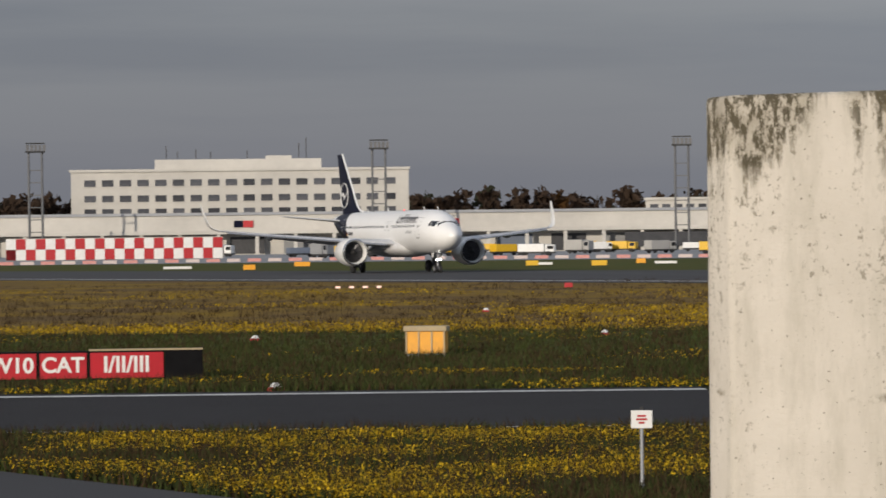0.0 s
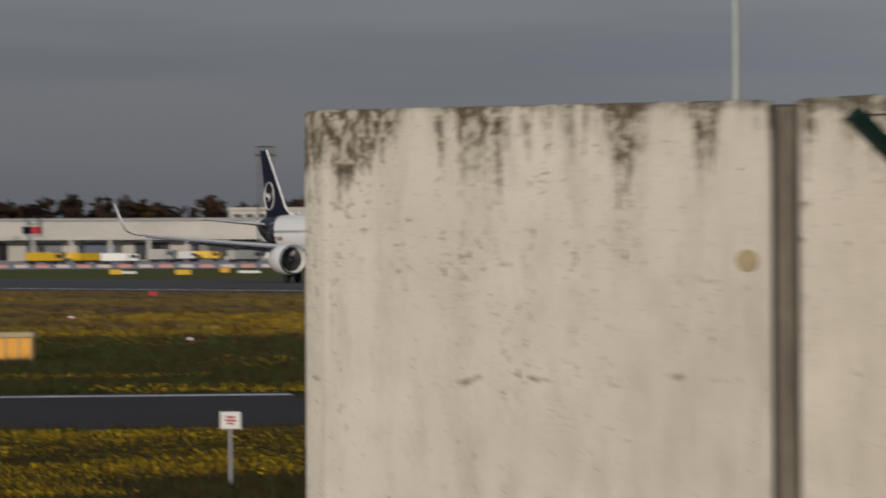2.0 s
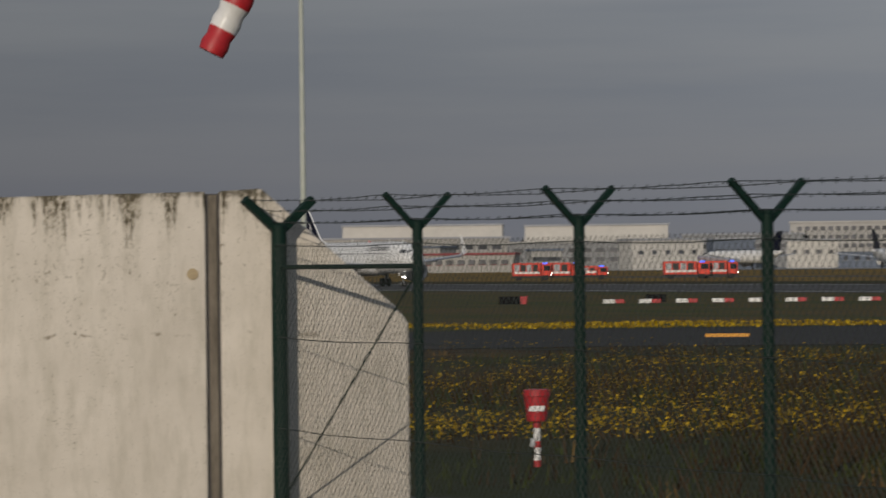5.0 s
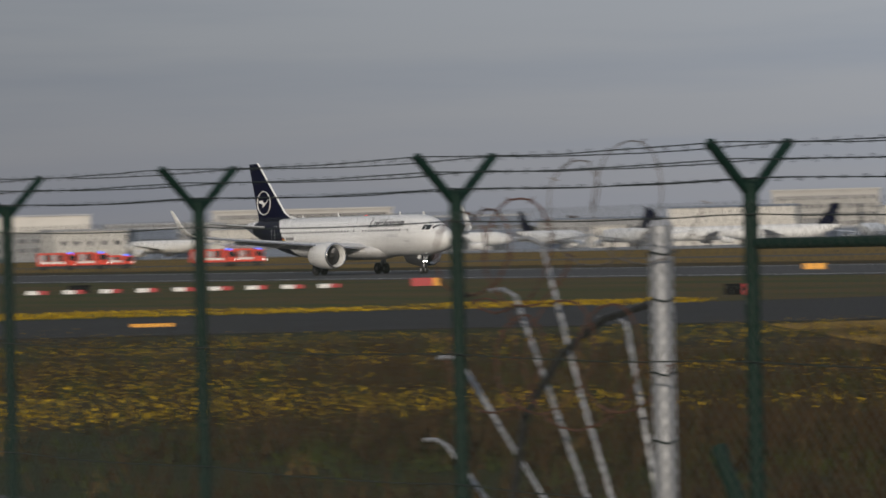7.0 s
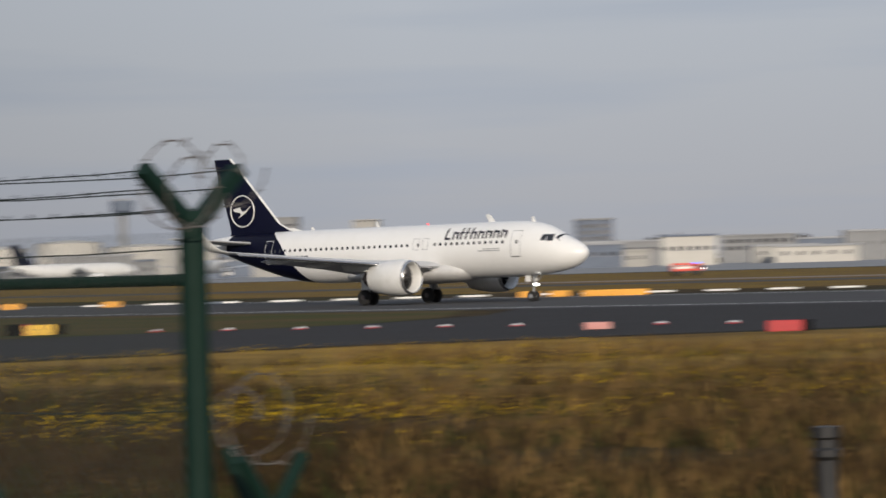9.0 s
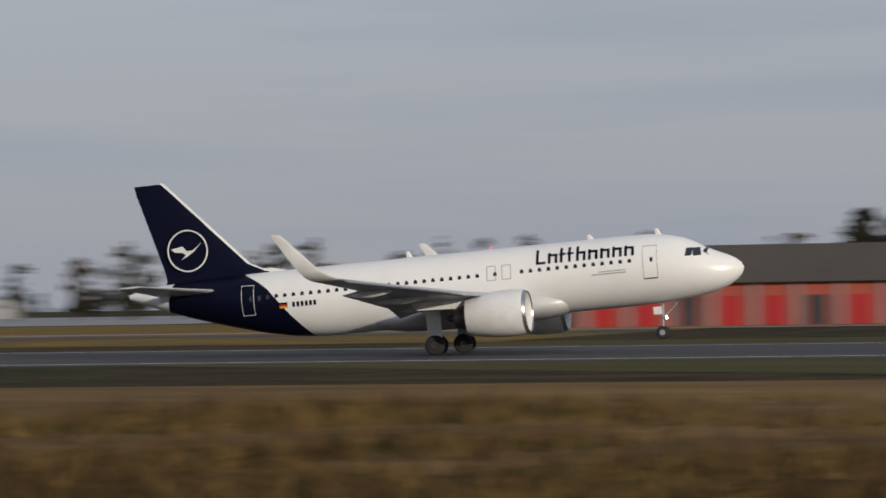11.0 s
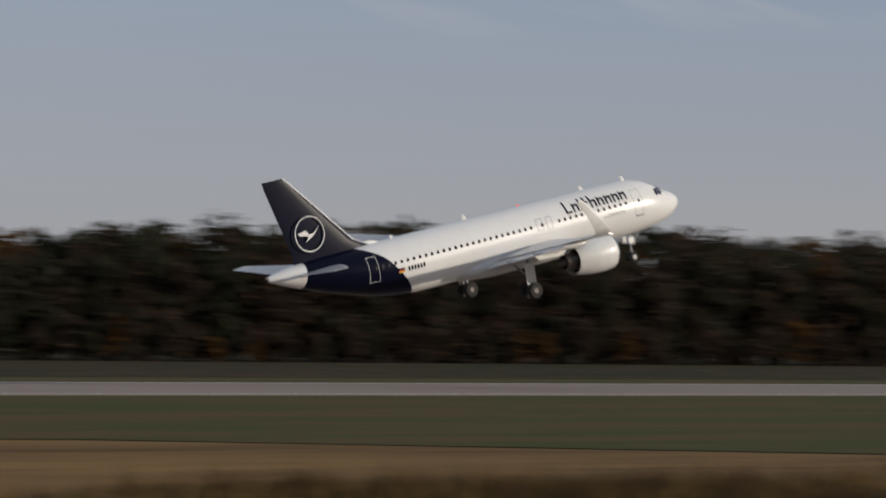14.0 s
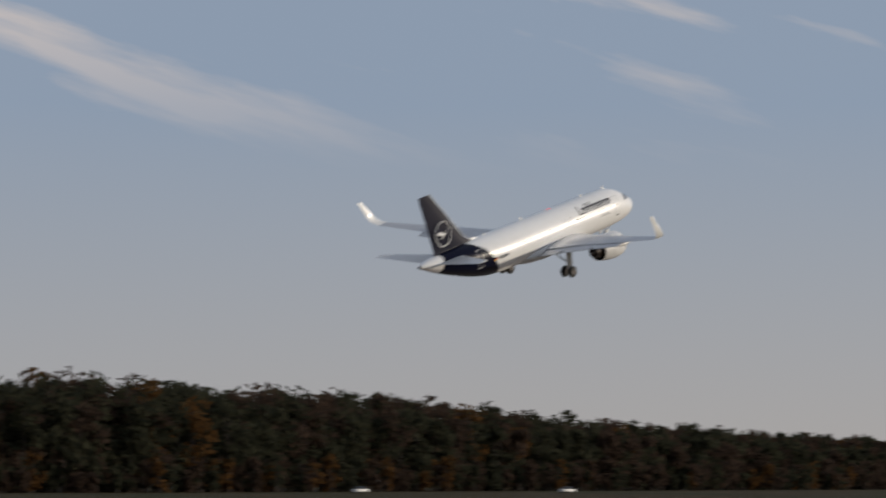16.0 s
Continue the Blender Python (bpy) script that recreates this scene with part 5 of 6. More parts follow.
def on_road(x, y):
    """Whether a point lies on the asphalt service road."""
    dx, dy = x - WEST_EYE[0], y - WEST_EYE[1]
    if dx < 0 and dy > 0:
        az, d = math.degrees(math.atan2(-dx, dy)), math.hypot(dx, dy)
        if d < np.interp(az, (69, 74, 79.1, 82.7, 90), (36.3, 38.3, 42.6, 48.2, 60.4)) and az > 69:
            return True
    az, d = math.degrees(math.atan2(-x, y)), math.hypot(x, y)
    return 57.5 < az < 70 and d < np.interp(az, (57.5, 58.5, 60.2, 64, 70), (36.5, 41.5, 44.5, 46, 46.5))


def verge(x, y, d):
    """Flowers: dense before the taxiway, a bright seam behind it, drifts further out."""
    w_ = west_depth(x, y)
    if 56.2 < w_ < 72.2 or on_road(x, y):
        return 0.0
    if w_ < 56.2:
        return max(0.0, 0.12 + 1.5 * drift(x, y, 0.30, 1) + (0.35 if w_ > 50 else 0))
    if w_ < 82:
        return max(0.0, 0.05 + 2.0 * drift(x, y, 0.15, 2))
    if w_ < 118:
        return max(0.0, -0.1 + 1.0 * drift(x, y, 0.1, 3)) * 0.4
    return max(0.0, 0.10 + 1.8 * drift(x, y, 0.05, 4))


def not_paved(x, y, d):
    w_ = west_depth(x, y)
    return 0.0 if 56.2 < w_ < 72.2 or on_road(x, y) else 0.7


def east_field(x, y, d):
    if on_road(x, y):
        return 0.0
    return 0.0 if y > (62 if x > 10 or x < -85 else 105) else max(0.05, 0.4 + 1.2 * drift(x, y, 0.12, 5))


def east_flowers(x, y, d):
    near = 64 if x < -85 else 100
    if y > near or on_road(x, y):
        return 0.0
    return max(0.0, 0.22 + 1.0 * drift(x, y, 0.10, 6)) * min(1.0, max(0.0, (-32 - x) / 15))


plants("yellow_flowers_west", scatter(10000, verge, rg, 69.5, 84.5, 40, 55.0, WEST_EYE), M["flower"], "dense yellow flowering weeds", 1, (0.04, 0.18), 0.011, 7, 0.09, True)
plants("yellow_flowers_far", scatter(6500, verge, rg, 69.5, 84.5, 72, 240, WEST_EYE), M["flower"], "drifts of yellow flowering weeds", 2, (0.03, 0.10), 0.021, 5, 0.30, True)
plants("verge_grass", scatter(22000, not_paved, rg, 69.5, 84.5, 38, 120, WEST_EYE), M["grass_green"], "green grass tufts on the verge", 3, (0.06, 0.22), 0.016, 6, 0.12)
plants("verge_weeds", scatter(9000, not_paved, rg, 69.5, 84.5, 38, 260, WEST_EYE), M["weed"], "brown dry weed stalks on the verge", 4, (0.1, 0.3), 0.014, 7, 0.15)
plants("field_straw", scatter(20000, lambda x, y, d: east_field(x, y, d) * (1.0 if x > -0.85 * y else 0.03), rg, -66, 66.5, 36, 125), M["grass_straw"], "dry straw-coloured grass on the field", 5, (0.15, 0.5), 0.02, 6, 0.18)
plants("field_weeds", scatter(15000, east_field, rg, -66, 66.5, 36, 110), M["weed"], "brown dry weed stalks on the field", 6, (0.2, 0.75), 0.018, 7, 0.18)
plants("field_grass", scatter(18000, east_field, rg, -66, 66.5, 36, 110), M["grass_green"], "green grass tufts on the field", 7, (0.1, 0.4), 0.018, 6, 0.18)
plants("taxiway_flowers", scatter(2000, lambda x, y, d: max(0.0, 0.45 + 1.2 * drift(x, y, 0.12, 9)), rg, 49, 66.6, 159, 172), M["flower"], "seam of yellow flowering weeds beside the taxiway", 12, (0.03, 0.12), 0.045, 4, 0.35, True)
plants("field_flowers", scatter(5200, east_flowers, rg, 20, 66.5, 57, 125), M["flower"], "scattered yellow flowering weeds on the field", 8, (0.12, 0.36), 0.019, 5, 0.24, True)


# ---- the airliner: x forward, origin on the ground below the main wheels ----
NOSE = 17.71
STATIONS = [(0.0, 0.02, 3.42, 3.38), (0.12, 0.30, 3.70, 3.08), (0.4, 0.58, 3.96, 2.78), (0.9, 0.92, 4.24, 2.47), (1.5, 1.22, 4.50, 2.24), (2.0, 1.40, 4.74, 2.12), (2.6, 1.57, 5.10, 2.01),
            (3.3, 1.73, 5.44, 1.92), (4.2, 1.86, 5.70, 1.84), (5.4, 1.95, 5.85, 1.78), (7.0, 1.975, 5.89, 1.75), (25.0, 1.975, 5.89, 1.75), (27.0, 1.93, 5.89, 1.92), (29.0, 1.80, 5.88, 2.30),
            (31.0, 1.56, 5.86, 2.85), (33.0, 1.22, 5.80, 3.45), (35.0, 0.82, 5.68, 4.15), (36.4, 0.48, 5.52, 4.70), (37.1, 0.22, 5.32, 5.0)]


def station(s):
    for a, b in zip(STATIONS, STATIONS[1:]):
        if a[0] <= s <= b[0]:
            f = (s - a[0]) / (b[0] - a[0])
            return [p + (q - p) * f for p, q in zip(a[1:], b[1:])]
    return STATIONS[-1][1:]


def skin(s, z, side, off=0.0):
    """A point of the fuselage surface at s metres behind the nose and height z, off metres proud."""
    w_, zt, zb = station(s)
    zc, hz = (zt + zb) / 2, (zt - zb) / 2
    c = math.sqrt(max(0.0, 1 - min(1.0, abs(z - zc) / hz) ** 2))
    return Vector((NOSE - s, side * (w_ * c + off), z + off * (z - zc) / hz * 0.8))


def skin_patch(bm, s0, s1, z0, z1, side, off=0.012, slant=0.0, n=4, m=4):
    rows = [[bm.verts.new(skin(s0 + (s1 - s0) * i / n - slant * j / m, z0 + (z1 - z0) * j / m, side, off)) for j in range(m + 1)] for i in range(n + 1)]
    for a, b in zip(rows, rows[1:]):
        for j in range(m):
            bm.faces.new((a[j], a[j + 1], b[j + 1], b[j]))


def airfoil(x_le, chord, thick, n=9):
    """Points round a section: (x, t) pairs, upper side first, x towards the nose."""
    up, lo = [], []
    for i in range(n + 1):
        c = 0.5 - 0.5 * math.cos(math.pi * i / n)
        t = 5 * thick * (0.2969 * math.sqrt(c) - 0.126 * c - 0.3516 * c ** 2 + 0.2843 * c ** 3 - 0.1015 * c ** 4)
        up.append((x_le - c * chord, t * chord)), lo.append((x_le - c * chord, -0.7 * t * chord))
    return up + lo[-2:0:-1]


def airliner():
    a = thing("airliner", "white narrow-body airliner with midnight blue tail and raked winglets", "airplane")
    bm = bmesh.new()
    ss = sorted({round(s, 2) for s in ([p[0] for p in STATIONS] + [8 + i for i in range(17)])})
    rings = []
    for s in ss:
        w_, zt, zb = station(s)
        zc, hz = (zt + zb) / 2, (zt - zb) / 2
        rings.append([(NOSE - s, w_ * math.cos(t), zc + hz * math.sin(t)) for t in [2 * math.pi * i / 40 for i in range(40)]])
    loft(bm, rings)
    part("fuselage", bm, M["livery"], a, smooth=True)
    bm = bmesh.new()
    loft(bm, [[(NOSE - s, q * 2.12 * math.cos(t), 2.35 + q * (1.0 if math.sin(t) > 0 else 0.92) * math.sin(t)) for t in [2 * math.pi * i / 28 for i in range(28)]]
              for s, q in ((9.8, 0.35), (10.6, 0.72), (11.8, 0.93), (13.5, 1.0), (18.5, 1.0), (20.3, 0.88), (21.8, 0.62), (23.0, 0.3))])
    part("belly_fairing", bm, M["wing_white"], a, smooth=True)
    # wings as parts of their own that lift a little in flight
    wings, gears = [], []
    for side, nm in ((-1, "wing_starboard"), (1, "wing_port")):
        bm = bmesh.new()
        secs = ((0.0, 11.6, 7.4, 2.55, 0.14), (1.9, 12.3, 6.5, 2.72, 0.14), (6.4, 14.6, 4.0, 3.10, 0.115), (11.5, 17.2, 2.75, 3.58, 0.11), (16.7, 19.9, 1.55, 4.12, 0.10))
        loft(bm, [[(px, side * (y - 1.9), z - 2.72 + t) for px, t in airfoil(NOSE - le, ch, th)] for y, le, ch, z, th in secs])
        wing = part("wing", bm, M["wing"], a, "grey painted swept wing", smooth=True, at=pose(0, side * 1.9, 2.72))
        wings.append((side, wing))
        bm = bmesh.new()
        rings = []
        for y, z, le, ch, cant in ((16.7, 4.12, 19.9, 1.55, 0.1), (17.2, 4.28, 20.25, 1.38, 0.45), (17.52, 4.62, 20.7, 1.2, 1.0), (17.72, 5.3, 21.35, 0.98, 1.3), (17.92, 6.65, 22.6, 0.55, 1.42), (17.94, 6.78, 22.85, 0.30, 1.42)):
            rings.append([(px, side * (y - 1.9 - math.sin(cant) * t), z - 2.72 + math.cos(cant) * t) for px, t in airfoil(NOSE - le, ch, 0.10)])
        loft(bm, rings)
        part("winglet", bm, M["white"], wing, "white raked winglet", smooth=True)
        for y, s0, ln in ((4.4, 15.8, 4.4), (8.4, 16.9, 3.6), (12.0, 18.1, 2.9)):
            bm = bmesh.new()
            z = 2.72 + (y - 1.9) * 0.095 - 2.72
            loft(bm, [circle((NOSE - s0 - ln * f, side * (y - 1.9), z - 0.22 - 0.10 * math.sin(f * 3)), r, (1, 0, 0), 10) for f, r in ((0, 0.03), (0.15, 0.16), (0.4, 0.22), (0.75, 0.16), (1.0, 0.02))])
            part("flap_fairing", bm, M["wing_white"], wing, smooth=True)
        bm = bmesh.new()
        loft(bm, [[(NOSE - s - q, side * (y - 1.9), z - 2.72 + t) for q, t in ((0.0, -0.04), (0.0, -0.10), (c, -0.42 * c / 1.4), (c, -0.38 * c / 1.4))] for y, s, z, c in ((2.2, 18.6, 2.75, 1.5), (6.3, 18.45, 3.12, 1.3), (12.2, 20.0, 3.66, 0.9))])
        part("flap", bm, M["wing"], wing)
        bm = bmesh.new()
        loft(bm, [[(NOSE - s + q, side * (y - 1.9), z - 2.72 + t) for q, t in ((0.28, -0.22), (0.30, -0.16), (-0.12, 0.02), (-0.10, -0.06))] for y, s, z in ((2.6, 12.66, 2.78), (16.2, 19.66, 4.06))])
        part("slat", bm, M["steel"], wing, "bright metal leading edge")
        # engine
        c = (NOSE - 11.7, side * 5.85, 1.98)
        bm = bmesh.new()
        turned(bm, [(-0.9, 0.98), (-0.35, 1.02), (-0.08, 1.08), (0.0, 1.15), (-0.03, 1.2), (-0.3, 1.29), (-1.0, 1.345), (-1.9, 1.32), (-2.8, 1.2), (-3.55, 1.04), (-3.57, 1.0), (-2.9, 0.98)], c, 36)
        nac = part("nacelle", bm, M["white"], a, "white engine cowling", smooth=True)
        bm = bmesh.new()
        turned(bm, [(-0.35, 1.022), (-0.08, 1.083), (0.012, 1.15), (-0.03, 1.203), (-0.2, 1.262)], c, 36)
        part("intake_lip", bm, M["steel"], nac, "polished metal intake lip", smooth=True)
        # flat disc behind the blades, its near-black colour stands for the intake's shade
        bm = bmesh.new()
        turned(bm, [(-0.92, 0.99), (-0.92, 0.02)], c, 36)
        part("fan_disc", bm, M["fan"], nac)
        for i in range(20):
            t = 2 * math.pi * i / 20
            bm = bmesh.new()
            r0, r1 = Vector((0, math.cos(t), math.sin(t))), Vector((0, -math.sin(t), math.cos(t)))
            o = Vector(c) + Vector((-0.82, 0, 0))
            vs = [bm.verts.new(p) for p in (o + r0 * 0.28 - r1 * 0.05, o + r0 * 0.96 - r1 * 0.12 + Vector((0.05, 0, 0)), o + r0 * 0.96 + r1 * 0.05 - Vector((0.06, 0, 0)), o + r0 * 0.28 + r1 * 0.03 - Vector((0.08, 0, 0)))]
            bm.faces.new(vs)
            part("fan_blade", bm, M["fan_blade"], nac)
        bm = bmesh.new()
        turned(bm, [(-0.45, 0.01), (-0.55, 0.12), (-0.8, 0.29), (-0.9, 0.30)], c, 20)
        part("spinner", bm, M["dark"], nac, smooth=True)
        bm = bmesh.new()
        turned(bm, [(-2.9, 0.82), (-3.6, 0.74), (-4.3, 0.55), (-4.32, 0.5), (-3.9, 0.45), (-4.3, 0.32), (-4.9, 0.04)], c, 28)
        part("core_nozzle", bm, M["hot_metal"], nac, "heat-stained exhaust nozzle", smooth=True)
        bm = bmesh.new()
        turned(bm, [(-2.95, 0.99), (-2.95, 0.6)], c, 28)
        part("duct", bm, M["dark"], nac)
        bm = bmesh.new()
        rings = [[(NOSE - s0 + (s1 - s0) * -f, side * 5.85 + sy * 0.16 * (1 - 0.6 * abs(2 * f - 0.8)), z0 + (z1 - z0) * f) for f in (0, 0.5, 1.0)] for sy, s0, s1, z0, z1 in ((-1, 12.6, 18.6, 3.22, 3.06), (-1, 13.4, 18.2, 2.4, 2.62), (1, 13.4, 18.2, 2.4, 2.62), (1, 12.6, 18.6, 3.22, 3.06))]
        loft(bm, rings)
        part("pylon", bm, M["white"], a, smooth=False)
        # tailplane
        bm = bmesh.new()
        loft(bm, [[(px, side * y, z + t) for px, t in airfoil(NOSE - le, ch, 0.09)] for y, le, ch, z in ((0.4, 30.9, 4.1, 4.95), (6.2, 34.5, 1.35, 5.55))])
        part("tailplane", bm, M["wing_white"], a, smooth=True)
    # fin with its fillet
    bm = bmesh.new()
    loft(bm, [[(px, t, z) for px, t in airfoil(NOSE - le, ch, th)] for z, le, ch, th in ((5.3, 27.0, 7.9, 0.07), (5.95, 28.4, 6.3, 0.085), (6.5, 29.5, 5.3, 0.095), (11.2, 33.9, 2.25, 0.09), (11.75, 34.5, 1.75, 0.08))])
    fin = part("fin", bm, M["navy"], a, "midnight blue tail fin", smooth=True)
    bm = bmesh.new()
    loft(bm, [[(px + 0.03, t * 1.15, z) for px, t in ((NOSE - le - 0.03 * 1, 0.005), (NOSE - le - 0.07, 0.05), (NOSE - le - 0.20, 0.085), (NOSE - le - 0.20, -0.085), (NOSE - le - 0.07, -0.05))] for z, le in ((5.95, 28.36), (6.5, 29.46), (11.2, 33.86), (11.8, 34.45))])
    part("fin_leading_edge", bm, M["white"], fin, "white leading edge")
    bm = bmesh.new()
    loft(bm, [[(px, t, z) for px, t in airfoil(NOSE - le, ch, th)] for z, le, ch, th in ((5.5, 26.6, 2.6, 0.10), (5.93, 27.4, 1.3, 0.12), (6.12, 28.2, 0.5, 0.15))])
    part("fin_fillet", bm, M["white"], fin, smooth=True)
    for s in (-1, 1):
        y = s * 0.275
        o = Vector((NOSE - 33.2, y, 7.6))
        bm = bmesh.new()
        ring = [o + Vector((1.22 * math.cos(t), 0, 1.22 * math.sin(t))) for t in [2 * math.pi * i / 40 for i in range(41)]]
        tube(bm, ring, 0.05, 6, cap=False)
        part("emblem_ring", bm, M["white"], fin, "white emblem ring", smooth=True)
        bm = bmesh.new()
        wedge = [(-1.0, 0.18), (-0.3, 0.30), (-0.05, -0.02), (0.35, 0.02), (0.88, 0.42), (0.40, -0.06), (0.0, -0.32), (-0.42, -0.50), (-0.12, -0.24), (-0.28, -0.10), (-0.8, -0.02)]
        front = [bm.verts.new(o + Vector((x * 1.0, s * 0.02, z))) for x, z in wedge]
        f = bm.faces.new(front)
        r = bmesh.ops.extrude_face_region(bm, geom=[f])
        for v in r["geom"]:
            if isinstance(v, bmesh.types.BMVert):
                v.co.y -= s * 0.06
        bmesh.ops.triangulate(bm, faces=bm.faces)
        part("emblem_wedge", bm, M["white"], fin, "plain white emblem shape")
    # cabin windows, doors, cockpit glass, markings
    for side in (-1, 1):
        first = None
        s = 6.35
        while s < 29.2:
            if not (13.2 < s < 13.9 or 14.7 < s < 15.1):
                base = skin(s, 4.32, side)
                if first is None:
                    bm = bmesh.new()
                    n = 10
                    ring = []
                    for i in range(n):
                        t = 2 * math.pi * i / n
                        ring.append(Vector((0.112 * math.cos(t), 0, 0.175 * math.sin(t))))
                    loft(bm, [[p + Vector((0, side * 0.012 - side * 0.35 * max(0, p.z) * 0.25, 0)) for p in ring], [p * 1.0 + Vector((0, -side * 0.05, 0)) for p in ring]])
                    first = part("cabin_window", bm, M["glass"], a, at=Matrix.Translation(base))
                else:
                    o = new("cabin_window", first.data)
                    o.parent, o.matrix_basis = a, Matrix.Translation(base)
            s += 0.53
        for s0, s1, z0, z1, nm in ((4.75, 5.6, 3.25, 5.15, "door"), (28.95, 29.75, 3.35, 5.15, "door"), (13.35, 13.9, 4.0, 4.85, "overwing_exit"), (14.25, 14.8, 4.0, 4.85, "overwing_exit")):
            bm = bmesh.new()
            t = 0.035
            for q in ((s0, s1, z0, z0 + t), (s0, s1, z1 - t, z1), (s0, s0 + t, z0, z1), (s1 - t, s1, z0, z1)):
                skin_patch(bm, *q, side, 0.008, n=3, m=5)
            part(nm + "_outline", bm, M["line_grey"] if s0 < 20 else M["white"], a)
        bm = bmesh.new()
        skin_patch(bm, 4.78, 5.57, 3.22, 3.28, side, 0.02)
        part("door_sill", bm, M["dark"], a)
        bm = bmesh.new()
        skin_patch(bm, 5.0, 5.16, 4.2, 4.45, side, 0.014)
        part("door_window", bm, M["glass"], a)
        # cockpit side panes
        for s0, s1, z0, z1, sl in ((2.80, 3.16, 4.34, 4.80, 0.08), (2.26, 2.70, 4.30, 4.78, -0.06)):
            bm = bmesh.new()
            skin_patch(bm, s0, s1, z0, z1, side, 0.014, sl)
            part("cockpit_pane", bm, M["glass"], a)
        bm = bmesh.new()
        rows = []
        for i in range(4):
            y = side * (0.05 + (0.98 - 0.05) * i / 3)
            row = []
            for s_, z in ((1.56 + 0.42 * (abs(y) / 1.12) ** 2, 4.26), (2.05 + 0.22 * (abs(y) / 1.12) ** 2, 4.78)):
                w_, zt, zb = station(s_)
                zc, hz = (zt + zb) / 2, (zt - zb) / 2
                zz = min(z, zc + hz * math.sqrt(max(0, 1 - (y / w_) ** 2)))
                row.append(bm.verts.new((NOSE - s_ + 0.05, y, zz + 0.03)))
            rows.append(row)
        for p, q in zip(rows, rows[1:]):
            bm.faces.new((p[0], p[1], q[1], q[0]))
        part("windscreen", bm, M["glass"], a)
        # company name as plain bars
        s = 11.85
        for kind in (0, 1, 2, 2, 3, 1, 1, 1, 1):
            wd = 0.33 if kind == 2 else 0.56
            tall = 5.50 if kind in (0, 2, 3) else 5.27
            bm = bmesh.new()
            skin_patch(bm, s - 0.16, s, 4.66, tall, side, 0.014)
            if wd > 0.4:
                skin_patch(bm, s - wd, s - wd + 0.16, 4.66, 4.80 if kind == 0 else 5.15, side, 0.014)
                skin_patch(bm, s - wd, s, 4.66 if kind == 0 else 5.06, 4.80 if kind == 0 else 5.2, side, 0.016)
            else:
                skin_patch(bm, s - wd, s + 0.06, 5.08, 5.2, side, 0.016)
            part("name_bar", bm, M["navy"], a, "dark blue marking bar")
            s -= wd + 0.15
        bm = bmesh.new()
        skin_patch(bm, 6.6, 8.6, 3.72, 3.78, side, 0.012)
        skin_patch(bm, 6.6, 8.2, 3.86, 3.91, side, 0.012)
        part("small_marking", bm, M["line_grey"], a)
        for i in range(6):
            bm = bmesh.new()
            skin_patch(bm, 26.6 - 0.26 * i, 26.6 - 0.26 * i - 0.16, 3.62, 3.92, side, 0.012)
            part("registration_bar", bm, M["navy"], a)
        for i, c in enumerate(("yellow", "red", "black")):
            bm = bmesh.new()
            skin_patch(bm, 27.4, 26.9, 3.60 + 0.11 * i, 3.71 + 0.11 * i, side, 0.012)
            part("flag_stripe", bm, M[c], a)
    # antennas and beacon
    for s, z0, h_ in ((4.6, 5.72, 0.42), (8.6, 5.86, 0.30), (19.5, 5.86, 0.40), (26.0, 5.86, 0.25)):
        bm = bmesh.new()
        loft(bm, [[(NOSE - s - dx - q, y, z0 + z) for q, y in ((0, 0), (0.12 * k_, 0.03), (0.38 * k_, 0), (0.12 * k_, -0.03))] for z, dx, k_ in ((0, 0, 1.0), (h_, 0.22, 0.55))])
        part("antenna", bm, M["white"], a)
    bm = bmesh.new()
    loft(bm, [circle((NOSE - 14.8, 0, z), r, (0, 0, 1), 8) for z, r in ((5.86, 0.08), (5.97, 0.07), (6.0, 0.02))])
    part("beacon", bm, M["lamp_red"], a, "lit red beacon")
    # landing gear
    bm = bmesh.new()
    rod(bm, (12.64, 0, 0.38), (12.75, 0, 2.0), 0.085, n=10)
    rod(bm, (12.70, 0, 1.2), (13.6, 0, 2.0), 0.05, n=8)
    rod(bm, (12.64, -0.3, 0.38), (12.64, 0.3, 0.38), 0.06, n=8)
    nose = part("nose_gear", bm, M["galv"], a, "pale steel nose gear strut", smooth=True)
    for y in (-0.25, 0.25):
        bm = bmesh.new()
        for q in (1,):
            loft(bm, [circle((12.64, y + dy, 0.38), r, (0, 1, 0), 20) for dy, r in ((-0.11, 0.24), (-0.10, 0.34), (-0.05, 0.38), (0.05, 0.38), (0.10, 0.34), (0.11, 0.24))])
        tyre = part("nose_wheel", bm, M["rubber"], nose, smooth=True)
        bm = bmesh.new()
        rod(bm, (12.64, y - 0.118, 0.38), (12.64, y + 0.118, 0.38), 0.17, n=14)
        part("hub", bm, M["galv"], nose, smooth=True)
    for y in (-0.16, 0.16):
        bm = bmesh.new()
        rod(bm, (12.84, y, 1.22), (12.90, y, 1.23), 0.07, 0.115, n=12)
        part("light_housing", bm, M["dark"], nose)
        bm = bmesh.new()
        rod(bm, (12.902, y, 1.23), (12.915, y, 1.23), 0.10, n=12)
        part("taxi_light", bm, M["lamp"], nose, "bright lit taxi light")
    for y in (-0.42, 0.42):
        part("gear_door", boxed(12.25, 12.75, y - 0.015, y + 0.015, 1.45, 1.9), M["white"], nose)
    for side in (-1, 1):
        bm = bmesh.new()
        y = side * 3.8
        rod(bm, (0, y, 0.58), (0.15, y, 3.05), 0.15, n=12)
        rod(bm, (0, y - 0.62, 0.58), (0, y + 0.62, 0.58), 0.09, n=8)
        rod(bm, (0.06, y, 1.5), (0.1, y - side * 1.6, 2.4), 0.07, n=8)
